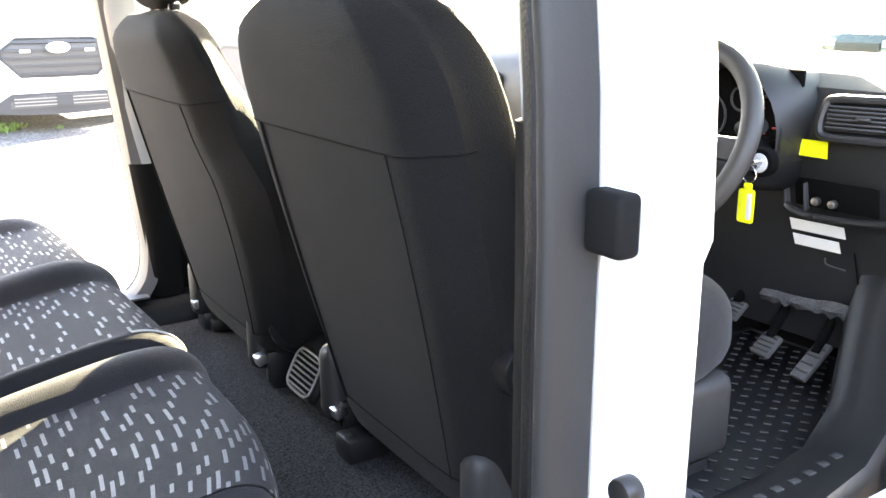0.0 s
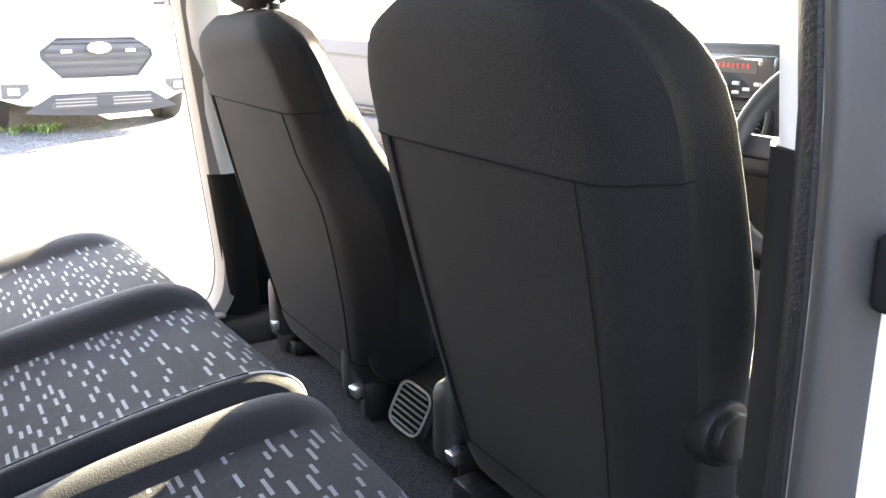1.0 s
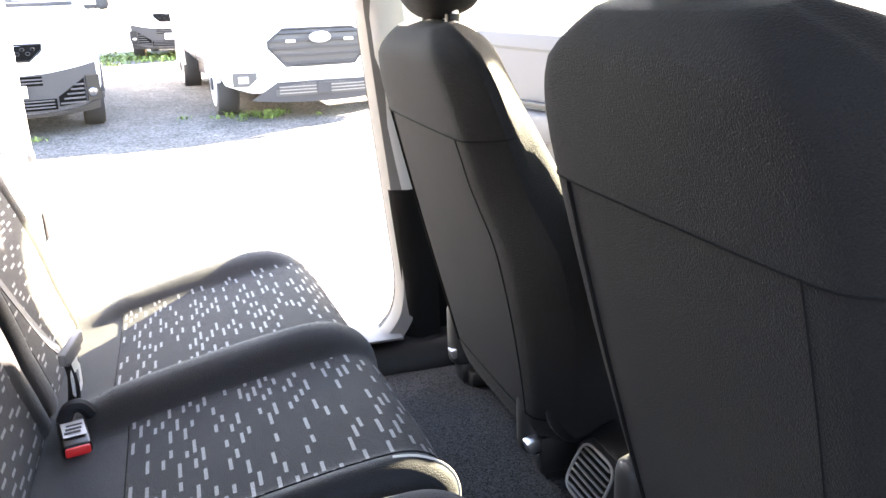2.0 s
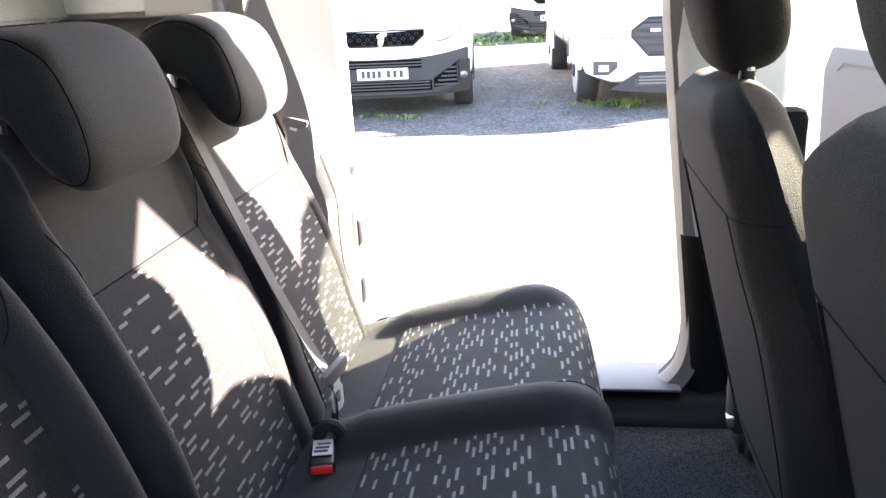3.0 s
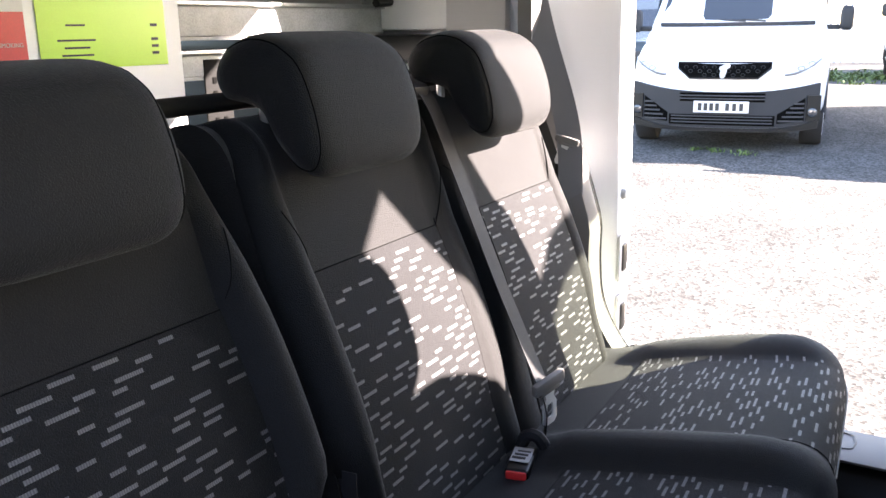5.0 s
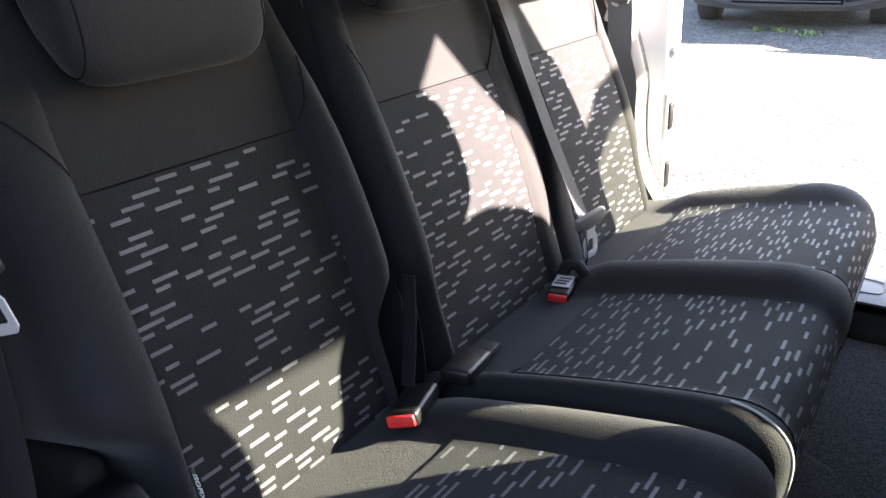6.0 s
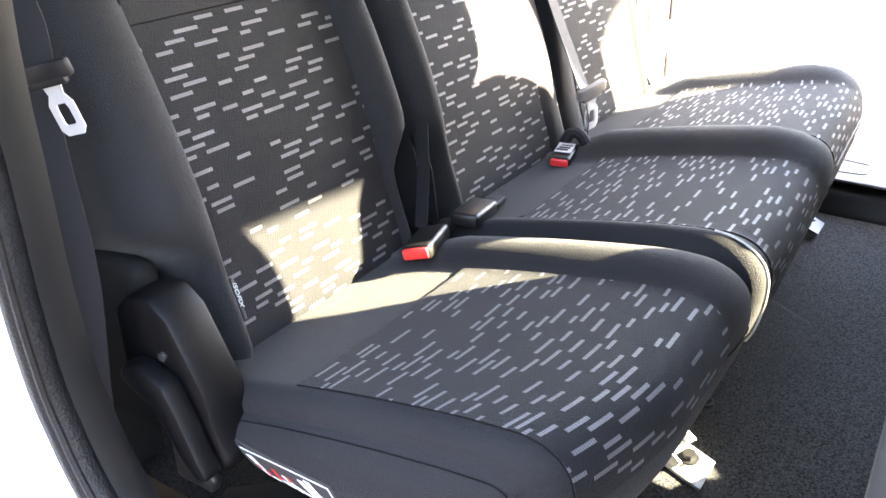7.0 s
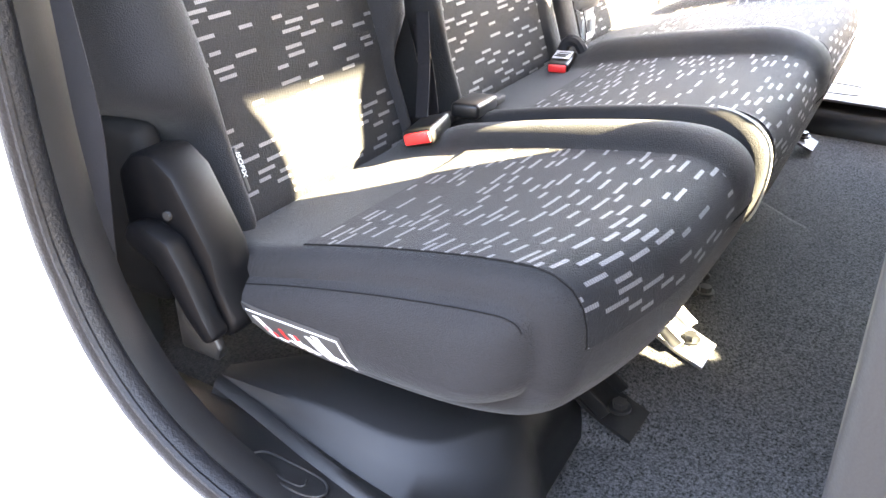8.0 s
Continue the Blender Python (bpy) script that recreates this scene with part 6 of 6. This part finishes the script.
            nose_sheet("fog_surround", min(sg * 0.62, sg * 0.84), max(sg * 0.62, sg * 0.84), lambda y: 0.30 + 0.07 * max(0, (0.70 - abs(y)) / 0.08), lambda y: 0.43, "ink", 0.022, 0.015, v, "black fog lamp surround", 8)
            nose_sheet("fog_lamp", min(sg * 0.70, sg * 0.79), max(sg * 0.70, sg * 0.79), lambda y: 0.335, lambda y: 0.395, "lamp", 0.036, 0.012, v, n=4)
            lamp = nose_sheet("headlamp", min(sg * 0.58, sg * 0.91), max(sg * 0.58, sg * 0.91), lambda y: 0.64 + 0.02 * (0.91 - abs(y)), lambda y: 0.73 + 0.21 * (abs(y) - 0.58) / 0.33, "lamp", 0.012, 0.02, v, "large clear headlamp", 8)
            part("lamp_edge", tube([nose(sg * y, z, 0.026) for y, z in ((0.58, 0.647), (0.75, 0.643), (0.91, 0.640), (0.91, 0.80), (0.90, 0.93), (0.75, 0.84), (0.59, 0.735))], 0.006, 6, 0, True, (1, 0, 0)), "grey_trim", lamp)
            for y, z, r in ((0.68, 0.70, 0.040), (0.78, 0.745, 0.052), (0.855, 0.83, 0.030)):
                part("lamp_lens", tube([nose(sg * y, z, 0.028) + Vector((0, r * math.cos(q), r * math.sin(q))) for q in (math.pi / 10 * e for e in range(20))], 0.004, 5, 0, True, (1, 0, 0)), "grey_trim", lamp)
                part("lamp_bulb", cyl(r * 0.6, 0.01, nose(sg * y, z, 0.028), "x", 14, bevel=0.003), "silver", lamp)
        part("badge", pillow(0.20, 0.085, 0.02, Matrix.Translation(nose(0, 0.735, 0.055)) @ pose(0, 0, 0, 0, 0, 90), 2.1, 10), "badge", v, "plain blue oval badge with silver edge")
        part("badge_edge", tube([nose(0, 0.735, 0.060) + Vector((0, 0.10 * math.cos(a), 0.044 * math.sin(a))) for a in (2 * math.pi * i / 24 for i in range(24))], 0.007, 6, 0, True, (1, 0, 0)), "silver", v)
        pz = 0.40
    plate = part("number_plate", box((0.010, 0.52, 0.112), (0.075, 0, pz), 0.002), "label", v, "white number plate with dark bars", smooth=False)
    for i, y in enumerate((-0.20, -0.145, -0.09, -0.035, 0.06, 0.125, 0.19)):
        part("plate_bar", box((0.004, 0.036 if slim else 0.028, 0.072 if slim else 0.05), (0.081, y, pz)), "ink" if slim else "pale_trim", plate, smooth=False)
    for x in (-0.78, -3.90):
        for y in (-0.83, 0.83):
            wheel_at(v, x, y, drop=0.04)
            arch = [(x + 0.40 * math.cos(a), 0.33 + 0.40 * math.sin(a)) for a in (math.pi * i / 14 for i in range(15))]
            part("wheel_arch", tube([(px, y + math.copysign(0.105, y), pz2) for px, pz2 in arch], 0.02, 6, 0), "bumper" if slim else "white", v)
    part("underbody", box((4.4, 1.5, 0.2), (-2.6, 0, 0.32), 0.02), "ink", v)
    v.matrix_world = Matrix.Translation(at) @ pose(0, 0, 0, 0, 0, turn) @ Matrix.Scale(s, 4)
    return v


white_van("white panel van with dark grey bumper and slim grille", "slim", (-7.48, -1.22, 0.236), 7, 0.95)
white_van("white panel van with wide black grille and white bumper", "wide", (-7.55, 1.65, 0.24), 5)
white_van("white panel van parked at the far end of the yard", "slim", (-17.0, 0.42, 0.35), -4)


def car(label, mat, at, turn):
    c = thing("parked_car", label, "car", group="parked cars")
    secs = []
    for x, z0, z1, w in ((0, 0.45, 0.75, 0.75), (-0.1, 0.35, 0.88, 0.82), (-0.9, 0.25, 1.0, 0.87), (-1.25, 0.25, 1.08, 0.87), (-1.8, 0.25, 1.58, 0.84), (-2.4, 0.25, 1.66, 0.83), (-3.6, 0.25, 1.62, 0.83), (-4.2, 0.28, 1.15, 0.84), (-4.3, 0.4, 0.9, 0.8)):
        sec = []
        for i in range(24):
            a = 2 * math.pi * i / 24
            co, q = math.cos(a), math.sin(a)
            r = (abs(co) ** 4.5 + abs(q) ** 4.5) ** (-1 / 4.5)
            z = (z0 + z1) / 2 + (z1 - z0) / 2 * q * r
            sec.append((x, w * co * r * (1 - 0.2 * max(0, (z - 1.0) / 0.6)), z))
        secs.append(sec)
    part("body", loft_closed(secs), mat, c)
    part("windscreen", solid(strip([[(-1.24, 0.72 * k / 3, 1.10) for k in range(-3, 4)], [(-1.80, 0.62 * k / 3, 1.56) for k in range(-3, 4)]]), 0.02), "dark_glass", c)
    part("grille", box((0.05, 0.9, 0.16), (0.01, 0, 0.66), 0.02), "ink", c)
    part("bumper", box((0.12, 1.6, 0.2), (0.0, 0, 0.42), 0.04), "bumper", c)
    part("number_plate", box((0.012, 0.52, 0.112), (0.068, 0, 0.45)), "label", c, "white number plate")
    for sg in (-1, 1):
        part("headlamp", box((0.08, 0.28, 0.13), (-0.02, sg * 0.62, 0.72), 0.03), "lamp", c)
        for x in (-0.85, -3.4):
            wheel_at(c, x, sg * 0.76, 0.32, 0.2)
    c.matrix_world = Matrix.Translation(at) @ pose(0, 0, 0, 0, 0, turn)
    return c


car("dark green off-road car parked ahead of the windscreen", "dark_paint", (-7.3, 14.0, 0.0), -100)
car("white car parked ahead of the windscreen", "white", (-10.6, 14.0, 0.0), -100)
car("dark car parked beside the white vans", "dark_paint", (-12.2, -3.9, 0.25), 0)

# fence panels behind the yard
fence = thing("yard_fence", "pale steel palisade fence behind the yard", "fence", (-25, -2, 0.3))
pale = None
for i in range(40):
    ob = part("pale", box((0.02, 0.07, 2.3), (-25.0, -5.0 + 0.16 * i, 1.45), 0.004, 1), "fence", fence) if pale is None else pale.copy()
    if pale is None:
        pale = ob
    else:
        scene.collection.objects.link(ob)
        ob.location = (0, 0.16 * i, 0)
for z in (0.8, 2.1):
    part("fence_rail", box((0.05, 6.6, 0.06), (-25.04, -1.8, z), 0.004), "fence", fence)


# weeds at the foot of the vans
def weeds(name, label, cx, cy, sx, sy, count, size):
    rnd = random.Random(7 + int(cx * 10))
    bm = bmesh.new()
    for _ in range(count):
        # a small rosette of narrow leaves, some tall, most of them low
        cx1, cy1, big = rnd.gauss(cx, sx), rnd.gauss(cy, sy), rnd.uniform(0.5, 1.3) * size
        for _ in range(16):
            a = rnd.uniform(0, 6.28)
            x, y = cx1 + rnd.gauss(0, big * 0.6), cy1 + rnd.gauss(0, big * 0.6)
            h = rnd.uniform(0.35, 1.0) * big
            d = Vector((math.cos(a), math.sin(a), 0))
            w = Vector((-d.y, d.x, 0)) * big * 0.11
            p = Vector((x, y, ground_height(x, y)))
            a1, b1 = bm.verts.new(p - w * 0.5), bm.verts.new(p + w * 0.5)
            c1, d1 = bm.verts.new(p + d * h * 0.4 + w + Vector((0, 0, h * 0.6))), bm.verts.new(p + d * h * 0.4 - w + Vector((0, 0, h * 0.6)))
            e1 = bm.verts.new(p + d * h + Vector((0, 0, h * 0.72)))
            bm.faces.new((a1, b1, c1, d1))
            bm.faces.new((d1, c1, e1))
    ob = mesh_object(name, bm, "grass", smooth=False)
    return tagged(ob, label, "weeds", kind="stuff")


weeds("weeds", "low green weeds in the gravel under a van", -7.95, 0.95, 0.16, 0.30, 16, 0.085)
weeds("weeds", "sparse green weeds at the front of a van", -7.42, -1.3, 0.06, 0.42, 7, 0.06)
weeds("weeds", "strip of grass by the far fence", -18.0, -1.0, 0.8, 1.2, 220, 0.14)
